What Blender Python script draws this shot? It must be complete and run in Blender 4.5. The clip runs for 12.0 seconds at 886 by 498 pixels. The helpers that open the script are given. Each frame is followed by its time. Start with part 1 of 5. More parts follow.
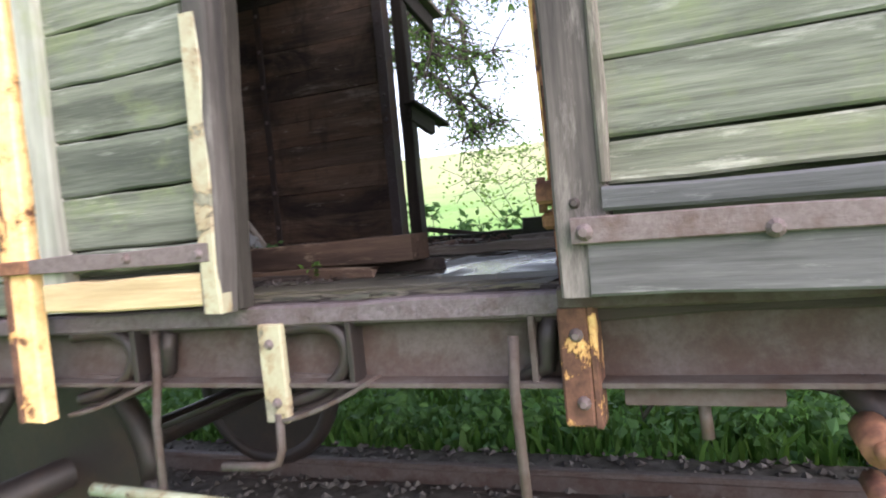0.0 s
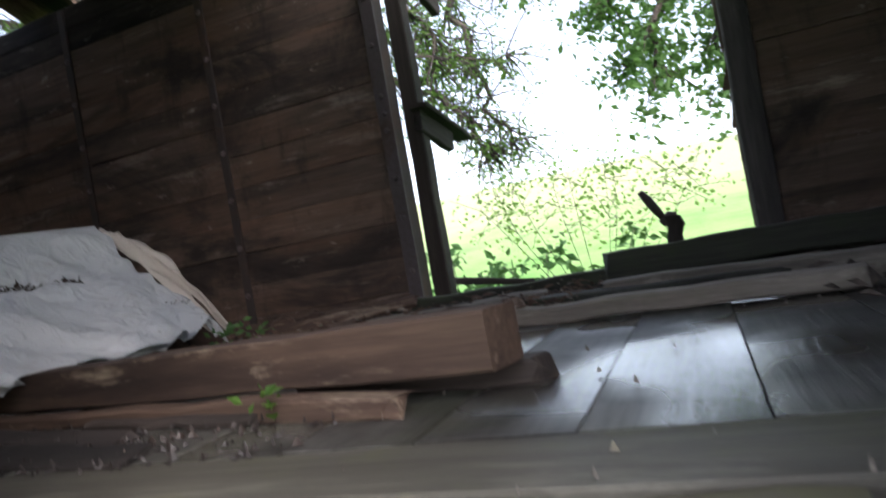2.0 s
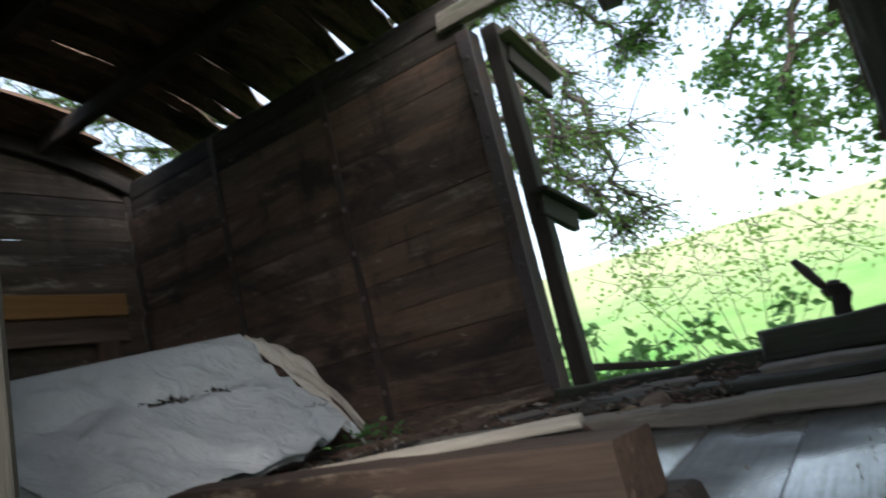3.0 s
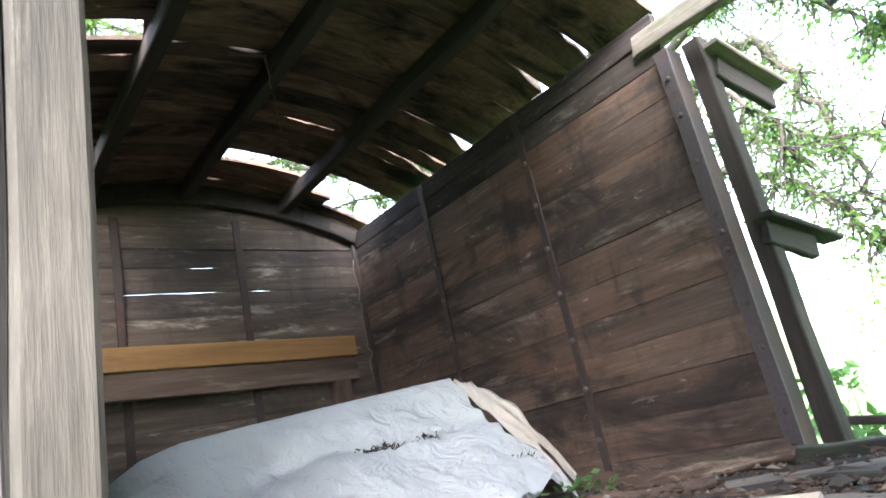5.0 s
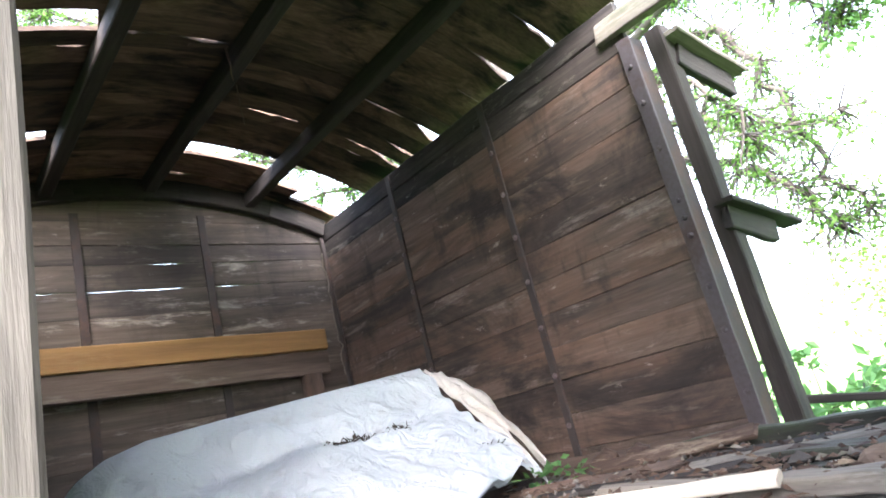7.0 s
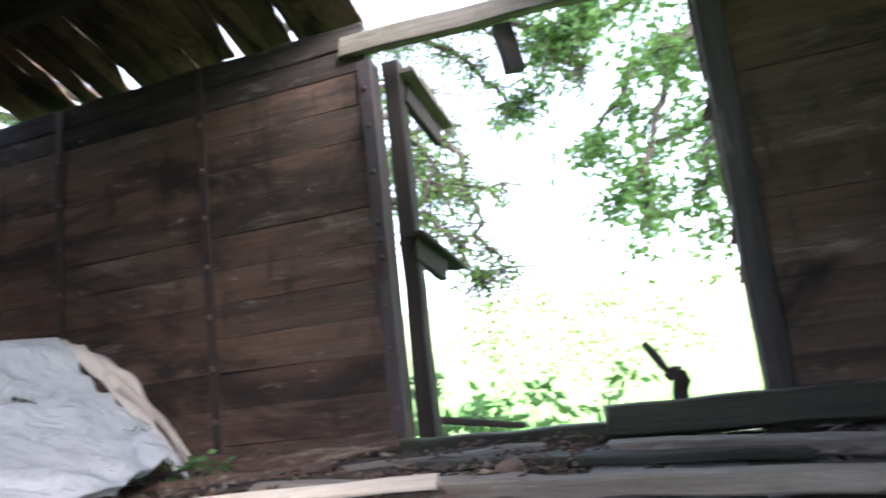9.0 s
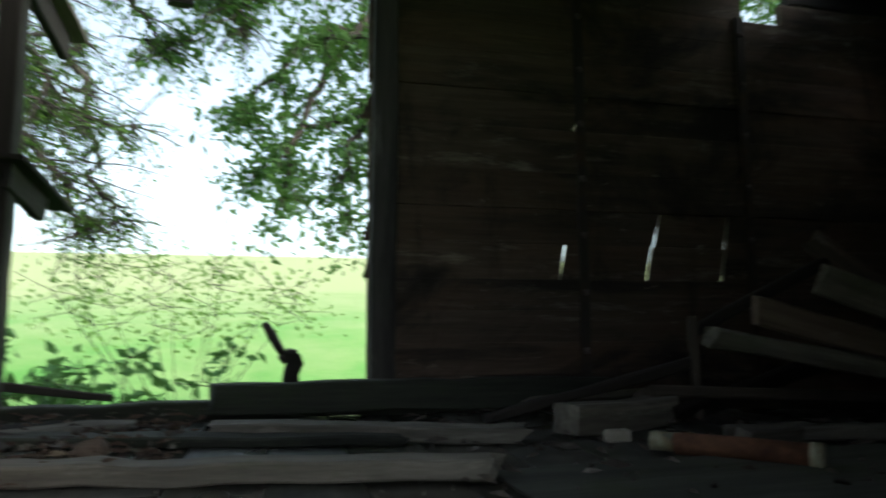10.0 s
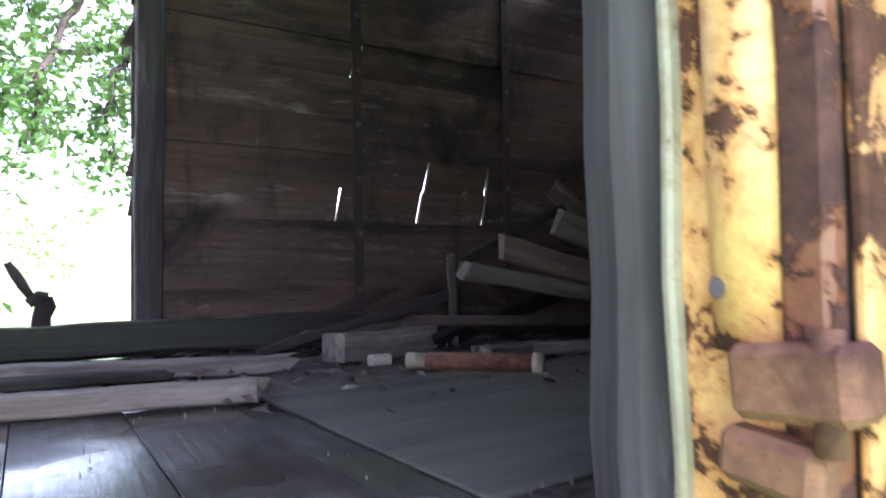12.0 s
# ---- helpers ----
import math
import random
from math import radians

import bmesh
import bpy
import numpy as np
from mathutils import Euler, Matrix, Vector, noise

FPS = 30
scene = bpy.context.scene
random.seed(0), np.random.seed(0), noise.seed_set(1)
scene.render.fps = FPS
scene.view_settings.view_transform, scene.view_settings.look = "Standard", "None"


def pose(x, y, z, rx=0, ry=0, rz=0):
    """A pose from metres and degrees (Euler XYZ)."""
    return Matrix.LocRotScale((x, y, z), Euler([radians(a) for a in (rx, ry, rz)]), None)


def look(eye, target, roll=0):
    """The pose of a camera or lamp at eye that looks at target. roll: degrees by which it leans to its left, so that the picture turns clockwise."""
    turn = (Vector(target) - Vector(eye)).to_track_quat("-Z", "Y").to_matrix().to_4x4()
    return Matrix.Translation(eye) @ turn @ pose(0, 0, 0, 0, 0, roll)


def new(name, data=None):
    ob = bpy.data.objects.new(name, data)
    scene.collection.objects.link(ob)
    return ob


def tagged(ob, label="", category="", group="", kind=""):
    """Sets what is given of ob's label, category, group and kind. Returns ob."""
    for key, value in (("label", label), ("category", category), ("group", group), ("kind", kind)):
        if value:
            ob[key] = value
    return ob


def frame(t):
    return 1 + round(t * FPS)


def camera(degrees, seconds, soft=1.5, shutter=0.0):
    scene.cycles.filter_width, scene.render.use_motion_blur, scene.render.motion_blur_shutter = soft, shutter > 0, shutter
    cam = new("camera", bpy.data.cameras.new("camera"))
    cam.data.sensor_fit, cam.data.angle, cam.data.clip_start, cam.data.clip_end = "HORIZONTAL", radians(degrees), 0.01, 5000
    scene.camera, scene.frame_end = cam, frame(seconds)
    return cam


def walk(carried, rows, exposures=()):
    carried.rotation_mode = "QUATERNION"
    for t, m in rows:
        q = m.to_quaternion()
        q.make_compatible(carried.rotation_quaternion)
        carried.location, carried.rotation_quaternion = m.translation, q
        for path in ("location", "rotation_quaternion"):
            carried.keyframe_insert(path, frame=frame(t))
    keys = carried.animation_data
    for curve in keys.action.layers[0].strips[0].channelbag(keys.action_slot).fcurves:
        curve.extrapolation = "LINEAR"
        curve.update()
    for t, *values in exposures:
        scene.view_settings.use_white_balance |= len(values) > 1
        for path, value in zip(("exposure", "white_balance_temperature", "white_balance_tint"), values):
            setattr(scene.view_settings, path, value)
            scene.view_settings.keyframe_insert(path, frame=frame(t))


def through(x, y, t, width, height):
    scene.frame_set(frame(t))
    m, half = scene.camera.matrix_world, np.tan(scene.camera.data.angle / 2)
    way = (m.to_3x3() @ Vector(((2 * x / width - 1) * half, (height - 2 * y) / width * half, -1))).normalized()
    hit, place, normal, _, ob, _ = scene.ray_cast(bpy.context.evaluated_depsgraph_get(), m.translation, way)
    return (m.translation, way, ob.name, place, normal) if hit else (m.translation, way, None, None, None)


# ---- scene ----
cam = camera(67.2, 12.0, 1.8, 0.4)
PATH = [
    (0, (0.108, 0.174, 1.453), (-0.621, 2.034, 1.358), -5.6),
    (0.5, (-0.04, 0.521, 1.471), (-0.666, 2.419, 1.387), -7.4),
    (1, (-0.25, 0.804, 1.465), (-0.802, 2.725, 1.422), -8.0),
    (1.5, (-0.402, 1.119, 1.437), (-0.937, 3.042, 1.304), -8.4),
    (2, (-0.513, 1.345, 1.484), (-1.229, 3.212, 1.522), -10.4),
    (2.5, (-0.543, 1.401, 1.524), (-1.299, 3.245, 1.691), -12.2),
    (3, (-0.494, 1.423, 1.544), (-1.511, 3.111, 1.884), -13.8),
    (3.5, (-0.445, 1.530, 1.600), (-1.691, 3.046, 1.986), -15.8),
    (5.5, (-0.437, 1.56, 1.609), (-1.913, 2.779, 2.187), -12.0),
    (6, (-0.412, 1.578, 1.595), (-1.852, 2.858, 2.133), -13.9),
    (6.5, (-0.424, 1.574, 1.601), (-1.857, 2.864, 2.132), -14.5),
    (8.5, (-0.509, 1.486, 1.587), (-1.528, 3.161, 1.981), -9.1),
    (9, (-0.607, 1.45, 1.595), (-1.203, 3.325, 1.955), -6.8),
    (9.5, (-0.595, 1.468, 1.591), (-0.746, 3.436, 1.914), -4.4),
    (10, (-0.67, 1.538, 1.609), (-0.183, 3.465, 1.83), -0.3),
    (10.5, (-0.689, 1.58, 1.629), (0.164, 3.374, 1.866), 3.0),
    (11, (-0.674, 1.584, 1.618), (0.347, 3.288, 1.857), 2.9),
    (11.5, (-0.691, 1.529, 1.608), (0.399, 3.198, 1.773), 0.9),
    (12, (-0.652, 1.425, 1.561), (0.41, 3.119, 1.628), -1.0),
]
walk(cam, [(t, look(eye, target, roll)) for t, eye, target, roll in PATH], [(0, 1.62, 6200, 22), (1, 1.85, 6200, 22), (1.5, 1.9, 6200, 18), (2.5, 1.95, 6100, 14), (3.0, 1.65, 6100, 8), (3.5, 1.9, 6100, 6), (5.5, 4.1, 6000, 14), (6.5, 4.15, 6000, 14), (8.5, 3.8, 5900, 18), (9.0, 3.1, 5900, 18), (9.5, 1.85, 6300, 4), (10, 1.35, 6200, 0), (10.5, 1.1, 6300, 7), (11, 1.6, 6000, 14), (11.5, 2.8, 5900, 26), (12, 3.6, 5700, 31)])

# ---- light ----
world = bpy.data.worlds.new("world")
scene.world = world
world.use_nodes = True
wn, wl = world.node_tree.nodes, world.node_tree.links
sky = wn.new("ShaderNodeTexSky")
sky.sky_type, sky.sun_disc = "NISHITA", False
sky.sun_elevation, sky.sun_rotation = radians(33), radians(128)
sky.dust_density, sky.air_density = 1.5, 1.0
haze = wn.new("ShaderNodeHueSaturation")
haze.inputs["Saturation"].default_value = 0.5
wl.new(sky.outputs[0], haze.inputs["Color"])
wl.new(haze.outputs[0], wn["Background"].inputs["Color"])
wn["Background"].inputs["Strength"].default_value = 0.15
sun = new("sun", bpy.data.lights.new("sun", "SUN"))
sun.data.energy, sun.data.angle, sun.data.color = 1.35, radians(50), (1.0, 0.97, 0.93)
sun.matrix_basis = look((0, 0, 0), (-0.72, 0.56, -0.58))

# ---- materials ----


class Nodes:
    """A small builder for procedural materials."""

    def __init__(self, name):
        self.mat = bpy.data.materials.new(name)
        self.mat.use_nodes = True
        self.tree = self.mat.node_tree
        self.bsdf = self.tree.nodes["Principled BSDF"]
        self.coord = self.tree.nodes.new("ShaderNodeTexCoord")
        info = self.tree.nodes.new("ShaderNodeObjectInfo")
        scale = self.add("ShaderNodeMath", operation="MULTIPLY")
        self.link(info.outputs["Random"], scale.inputs[0])
        scale.inputs[1].default_value = 37.0
        self.random = info.outputs["Random"]
        shift = self.add("ShaderNodeVectorMath", operation="ADD")
        self.link(self.coord.outputs["Object"], shift.inputs[0])
        self.link(scale.outputs[0], shift.inputs[1])
        self.place = shift.outputs[0]

    def add(self, kind, **settings):
        node = self.tree.nodes.new(kind)
        if "operation" in settings:
            node.operation = settings["operation"]
        return node

    def link(self, a, b):
        self.tree.links.new(a, b)

    def noise(self, scale, stretch=(1, 1, 1), detail=5.0, rough=0.6, warp=0.0):
        mapping = self.add("ShaderNodeMapping")
        mapping.inputs["Scale"].default_value = stretch
        self.link(self.place, mapping.inputs["Vector"])
        tex = self.add("ShaderNodeTexNoise")
        tex.inputs["Scale"].default_value = scale
        tex.inputs["Detail"].default_value = detail
        tex.inputs["Roughness"].default_value = rough
        tex.inputs["Distortion"].default_value = warp
        self.link(mapping.outputs[0], tex.inputs["Vector"])
        return tex.outputs["Fac"]

    def wall_noise(self, scale, stretch, detail=6.0, rough=0.65, warp=0.0):
        """Noise that runs on from board to board."""
        geo = self.add("ShaderNodeNewGeometry")
        mapping = self.add("ShaderNodeMapping")
        mapping.inputs["Scale"].default_value = stretch
        self.link(geo.outputs["Position"], mapping.inputs["Vector"])
        tex = self.add("ShaderNodeTexNoise")
        tex.inputs["Scale"].default_value = scale
        tex.inputs["Detail"].default_value = detail
        tex.inputs["Roughness"].default_value = rough
        tex.inputs["Distortion"].default_value = warp
        self.link(mapping.outputs[0], tex.inputs["Vector"])
        return tex.outputs["Fac"]

    def ramp(self, fac, stops):
        node = self.add("ShaderNodeValToRGB")
        el = node.color_ramp.elements
        while len(el) < len(stops):
            el.new(0.5)
        for e, (at, c) in zip(el, stops):
            e.position, e.color = at, (*c, 1) if len(c) == 3 else c
        self.link(fac, node.inputs[0])
        return node.outputs[0]

    def grey(self, fac, low, high, a=0.0, b=1.0):
        return self.ramp(fac, [(low, (a, a, a)), (high, (b, b, b))])

    def mix(self, fac, a, b, mode="MIX"):
        node = self.add("ShaderNodeMixRGB")
        node.blend_type = mode
        for socket, v in zip(node.inputs, (fac, a, b)):
            if isinstance(v, (int, float)):
                socket.default_value = v
            elif isinstance(v, tuple):
                socket.default_value = (*v, 1)
            else:
                self.link(v, socket)
        return node.outputs[0]

    def bump(self, height, strength, distance=0.01):
        node = self.add("ShaderNodeBump")
        node.inputs["Strength"].default_value = strength
        node.inputs["Distance"].default_value = distance
        self.link(height, node.inputs["Height"])
        self.link(node.outputs[0], self.bsdf.inputs["Normal"])

    def done(self, color, rough=0.8, metal=0.0, specular=0.4):
        if isinstance(color, tuple):
            self.bsdf.inputs["Base Color"].default_value = (*color, 1)
        else:
            self.link(color, self.bsdf.inputs["Base Color"])
        if isinstance(rough, (int, float)):
            self.bsdf.inputs["Roughness"].default_value = rough
        else:
            self.link(rough, self.bsdf.inputs["Roughness"])
        self.bsdf.inputs["Metallic"].default_value = metal
        self.bsdf.inputs["Specular IOR Level"].default_value = specular
        return self.mat


def wood(name, dark, light, stain, pale, stain_amount=0.45, pale_amount=0.25, rough=0.85, relief=0.5, moss=None, grain=1.0, sharp=0.15, warm=None, grime=0.0):
    """Old timber, with its grain along local x, stained and bleached in patches."""
    n = Nodes(name)
    fine = n.noise(9.0, (0.35 * grain, 7, 7), 6, 0.65, 0.3)
    rings = n.noise(2.2, (0.4 * grain, 8, 8), 4, 0.55, 0.5)
    colour = n.mix(n.grey(fine, sharp, 1 - sharp), dark, light)
    colour = n.mix(n.grey(rings, 0.42, 0.66, 0, 0.4), colour, n.mix(0.5, dark, stain))
    spread = n.noise(1.4, (0.42, 4.2, 4.2), 6, 0.66, 0.25)
    colour = n.mix(n.grey(spread, 0.47, 0.64, 0, min(1.0, stain_amount * 2.1)), colour, stain)
    patch = n.noise(3.4, (0.6, 3.4, 3.4), 8, 0.74, 0.25)
    colour = n.mix(n.grey(patch, 0.56, 0.70, 0, pale_amount * 2.4), colour, pale)
    if warm:
        glow = n.noise(1.9, (0.5, 2.4, 2.4), 5, 0.65, 0.2)
        colour = n.mix(n.grey(glow, 0.46, 0.62, 0, 0.75), colour, n.mix(n.grey(fine, 0.2, 0.8), tuple(0.6 * c for c in warm), warm))
    tone = n.ramp(n.random, [(0.0, (0.76, 0.76, 0.78)), (0.5, (1.0, 0.98, 0.96)), (1.0, (1.22, 1.16, 1.10))])
    colour = n.mix(0.8, colour, tone, "MULTIPLY")
    if grime:
        soot = n.wall_noise(1.15, (0.8, 0.8, 1.5), 7, 0.68, 0.6)
        colour = n.mix(n.grey(soot, 0.49, 0.63, 0, grime), colour, stain)
        run = n.wall_noise(4.5, (1.3, 1.3, 0.35), 6, 0.7, 0.3)
        colour = n.mix(n.grey(run, 0.55, 0.68, 0, 0.6 * grime), colour, stain)
        fleck = n.wall_noise(6.5, (0.8, 0.8, 1.6), 8, 0.78, 0.2)
        colour = n.mix(n.grey(fleck, 0.62, 0.69, 0, 0.55), colour, pale)
    if moss:
        green = n.noise(3.1, (1, 1.6, 1.6), 6, 0.7)
        colour = n.mix(n.grey(green, 0.52, 0.72, 0, 0.75), colour, moss)
    knot = n.noise(40.0, (0.12, 3, 3), 3, 0.6)
    n.bump(n.mix(0.5, fine, knot), relief, 0.006)
    return n.done(colour, rough, 0.0, 0.35)


def steel(name, base, rust, rust_amount=0.5, rough=0.75, relief=0.55):
    n = Nodes(name)
    big = n.noise(5.0, (1, 1, 1), 8, 0.7)
    small = n.noise(55.0, (1, 1, 1), 5, 0.7)
    colour = n.mix(n.grey(big, 0.62 - 0.3 * rust_amount, 0.72 - 0.2 * rust_amount), base, rust)
    colour = n.mix(n.grey(small, 0.4, 0.7, 0, 0.55), colour, n.mix(0.5, rust, (0.03, 0.02, 0.018)))
    n.bump(n.mix(0.6, big, small), relief, 0.006 if relief < 0.9 else 0.014)
    return n.done(colour, rough, 0.15, 0.4)


def peeling(name, paint, under, amount=0.5, scale=9.0):
    """Paint that flakes off in patches down to what is under it."""
    n = Nodes(name)
    flake = n.noise(scale, (1, 1, 1), 9, 0.72, 0.3)
    edge = n.grey(flake, 0.60 - 0.25 * amount, 0.625 - 0.25 * amount)
    grime = n.noise(28.0, (1, 1, 1), 5, 0.7)
    halo = n.grey(flake, 0.60 - 0.25 * amount, 0.70 - 0.25 * amount)
    bleed = n.noise(scale * 0.45, (1, 1, 0.35), 6, 0.7, 0.5)
    rusty = (paint[0] * 0.72, paint[1] * 0.50, paint[2] * 0.38)
    top = n.mix(halo, rusty, paint)
    top = n.mix(n.grey(bleed, 0.50, 0.70, 0, 0.7), top, rusty)
    top = n.mix(n.grey(grime, 0.42, 0.7, 0, 0.5), top, n.mix(0.5, rusty, under))
    low = n.mix(n.grey(grime, 0.35, 0.65), under, tuple(0.4 * c for c in under))
    n.bump(n.mix(0.25, edge, grime), 0.8, 0.004)
    return n.done(n.mix(edge, low, top), n.grey(edge, 0.2, 0.8, 0.9, 0.5), 0.0, 0.4)


INNER = wood("inner_timber", (0.066, 0.045, 0.036), (0.190, 0.136, 0.105), (0.022, 0.017, 0.016), (0.46, 0.39, 0.33), 0.36, 0.20, warm=(0.175, 0.106, 0.073), grime=0.95)
INNER_GREY = wood("inner_timber_grey", (0.070, 0.054, 0.043), (0.182, 0.143, 0.112), (0.028, 0.022, 0.020), (0.46, 0.41, 0.36), 0.35, 0.32, grime=0.6)
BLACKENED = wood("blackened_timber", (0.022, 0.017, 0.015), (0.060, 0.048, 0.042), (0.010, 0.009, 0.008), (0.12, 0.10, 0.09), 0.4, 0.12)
DARK_TOP = wood("dark_top_timber", (0.030, 0.024, 0.021), (0.085, 0.068, 0.058), (0.012, 0.010, 0.009), (0.30, 0.27, 0.24), 0.5, 0.28, grime=0.5)
GREEN_BOARD = wood("green_grey_board", (0.092, 0.100, 0.076), (0.265, 0.278, 0.222), (0.060, 0.066, 0.052), (0.56, 0.57, 0.50), 0.42, 0.22, relief=0.8, moss=(0.17, 0.20, 0.09), sharp=0.28)
GREY_POST = wood("silvered_post", (0.048, 0.041, 0.038), (0.142, 0.126, 0.119), (0.028, 0.025, 0.025), (0.30, 0.275, 0.26), 0.45, 0.22, sharp=0.16)
JAMB = wood("smooth_grey_jamb", (0.098, 0.086, 0.084), (0.190, 0.170, 0.165), (0.055, 0.046, 0.044), (0.30, 0.28, 0.26), 0.4, 0.25, relief=0.35)
DARK_RAIL = wood("slate_rail", (0.068, 0.068, 0.072), (0.185, 0.185, 0.190), (0.036, 0.036, 0.036), (0.42, 0.42, 0.42), 0.35, 0.2)
PALE_STILE = wood("pale_stile", (0.24, 0.25, 0.22), (0.44, 0.44, 0.40), (0.14, 0.14, 0.12), (0.60, 0.60, 0.55), 0.35, 0.3, moss=(0.22, 0.25, 0.12))
RAW_EDGE = wood("raw_pine", (0.42, 0.30, 0.15), (0.72, 0.58, 0.36), (0.27, 0.19, 0.10), (0.80, 0.72, 0.55), 0.3, 0.25)
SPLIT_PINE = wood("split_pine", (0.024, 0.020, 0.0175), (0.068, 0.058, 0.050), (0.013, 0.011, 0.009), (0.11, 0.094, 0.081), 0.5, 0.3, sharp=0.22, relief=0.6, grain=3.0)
BROWN_RAIL = wood("brown_rail", (0.120, 0.080, 0.058), (0.270, 0.195, 0.145), (0.06, 0.04, 0.032), (0.42, 0.35, 0.28), 0.35, 0.25)
HONEY = wood("honey_pine", (0.28, 0.145, 0.050), (0.46, 0.260, 0.100), (0.16, 0.09, 0.04), (0.5, 0.36, 0.2), 0.25, 0.1)
BOX_BEAM = wood("brown_beam", (0.042, 0.024, 0.018), (0.148, 0.097, 0.067), (0.026, 0.016, 0.013), (0.40, 0.32, 0.23), 0.48, 0.3)
OLD_PLANK = wood("weathered_plank", (0.110, 0.094, 0.078), (0.310, 0.275, 0.230), (0.050, 0.043, 0.035), (0.45, 0.42, 0.36), 0.4, 0.22, moss=(0.10, 0.11, 0.055))
PALE_PLANK = wood("pale_board", (0.42, 0.37, 0.30), (0.68, 0.63, 0.54), (0.24, 0.20, 0.15), (0.75, 0.72, 0.66), 0.2, 0.2)
MOSSY = wood("mossy_beam", (0.028, 0.030, 0.022), (0.085, 0.086, 0.066), (0.016, 0.016, 0.013), (0.14, 0.14, 0.11), 0.4, 0.15, moss=(0.045, 0.06, 0.026))
BARK = wood("bark", (0.040, 0.032, 0.026), (0.120, 0.098, 0.080), (0.022, 0.018, 0.015), (0.2, 0.18, 0.15), 0.4, 0.2, relief=1.0)
SILL = steel("sill_steel", (0.150, 0.122, 0.130), (0.085, 0.056, 0.052), 0.45, 0.62, 1.0)
FRAME = steel("frame_steel", (0.096, 0.080, 0.072), (0.066, 0.042, 0.033), 0.6, 0.8)
STRAP = steel("strap_iron", (0.165, 0.130, 0.128), (0.105, 0.066, 0.055), 0.4, 0.7)
DARK_STRAP = steel("dark_strap", (0.050, 0.040, 0.038), (0.085, 0.048, 0.034), 0.45, 0.65)
EDGE_IRON = steel("edge_iron", (0.085, 0.072, 0.075), (0.070, 0.046, 0.040), 0.35, 0.6)
RUST = steel("rust", (0.29, 0.135, 0.075), (0.095, 0.038, 0.024), 0.5, 0.85)
GREASE = steel("greasy_iron", (0.024, 0.020, 0.019), (0.042, 0.028, 0.022), 0.4, 0.5)
YELLOW = peeling("yellow_flaking", (0.86, 0.50, 0.19), (0.150, 0.058, 0.032), 0.60, 9.0)
YELLOW_CLEAN = peeling("yellow_worn", (0.86, 0.60, 0.28), (0.20, 0.09, 0.05), 0.85, 7.0)
YELLOW_RUST = peeling("yellow_rusted", (0.74, 0.50, 0.20), (0.150, 0.070, 0.045), 0.20, 10.0)
CREAM = peeling("cream_flaking", (0.38, 0.355, 0.245), (0.27, 0.25, 0.185), 0.75, 8.0)
RUST_FLAKE = peeling("rust_flaking", (0.25, 0.110, 0.058), (0.115, 0.048, 0.036), 0.42, 16.0)
GREENPIPE = peeling("green_pipe_paint", (0.36, 0.40, 0.28), (0.14, 0.10, 0.07), 0.8, 8.0)


def roof_material():
    """Sooty roof boards, each of its own tone."""
    n = Nodes("sooty_roof_board")
    geo = n.add("ShaderNodeNewGeometry")
    fine = n.noise(9.0, (7, 0.4, 7), 6, 0.65, 0.3)
    spread = n.noise(2.2, (3, 1, 1), 6, 0.65, 0.6)
    colour = n.mix(n.grey(fine, 0.2, 0.8), (0.058, 0.038, 0.028), (0.200, 0.132, 0.094))
    colour = n.mix(n.grey(spread, 0.44, 0.64), colour, (0.012, 0.010, 0.009))
    tone = n.ramp(geo.outputs["Random Per Island"], [(0, (0.45, 0.45, 0.47)), (0.6, (1.0, 0.97, 0.94)), (1, (1.75, 1.6, 1.5))])
    colour = n.mix(1.0, colour, tone, "MULTIPLY")
    n.bump(fine, 0.6, 0.006)
    return n.done(colour, 0.9, 0.0, 0.3)


def floor_material():
    n = Nodes("wet_floor_board")
    fine = n.noise(10.0, (0.35, 7, 7), 6, 0.65, 0.4)
    colour = n.mix(n.grey(fine, 0.3, 0.7), (0.052, 0.049, 0.042), (0.135, 0.128, 0.112))
    dirt = n.noise(3.2, (1, 1, 1), 7, 0.7, 0.4)
    colour = n.mix(n.grey(dirt, 0.44, 0.62, 0, 0.9), colour, (0.020, 0.017, 0.014))
    green = n.noise(2.3, (1, 1, 1), 5, 0.6)
    colour = n.mix(n.grey(green, 0.5, 0.7, 0, 0.6), colour, (0.060, 0.068, 0.030))
    wet = n.noise(1.5, (1, 1, 1), 3, 0.5)
    n.bump(n.mix(0.4, fine, dirt), 0.6, 0.005)
    return n.done(colour, n.grey(wet, 0.44, 0.55, 0.10, 0.55), 0.0, 0.38)


def sheet_material(name="white_sheet", clean=(0.50, 0.515, 0.53), soiled=(0.30, 0.275, 0.24)):
    n = Nodes(name)
    dirt = n.noise(6.0, (1, 1, 1), 8, 0.72)
    colour = n.mix(n.grey(dirt, 0.56, 0.76, 0, 0.5), clean, soiled)
    spots = n.noise(38.0, (1, 1, 1), 4, 0.7)
    colour = n.mix(n.grey(spots, 0.69, 0.73, 0, 0.85), colour, (0.07, 0.055, 0.04))
    crease = n.noise(9.0, (1, 1, 1), 6, 0.6, 1.5)
    n.bump(crease, 0.8, 0.035)
    return n.done(colour, 0.5, 0.0, 0.4)


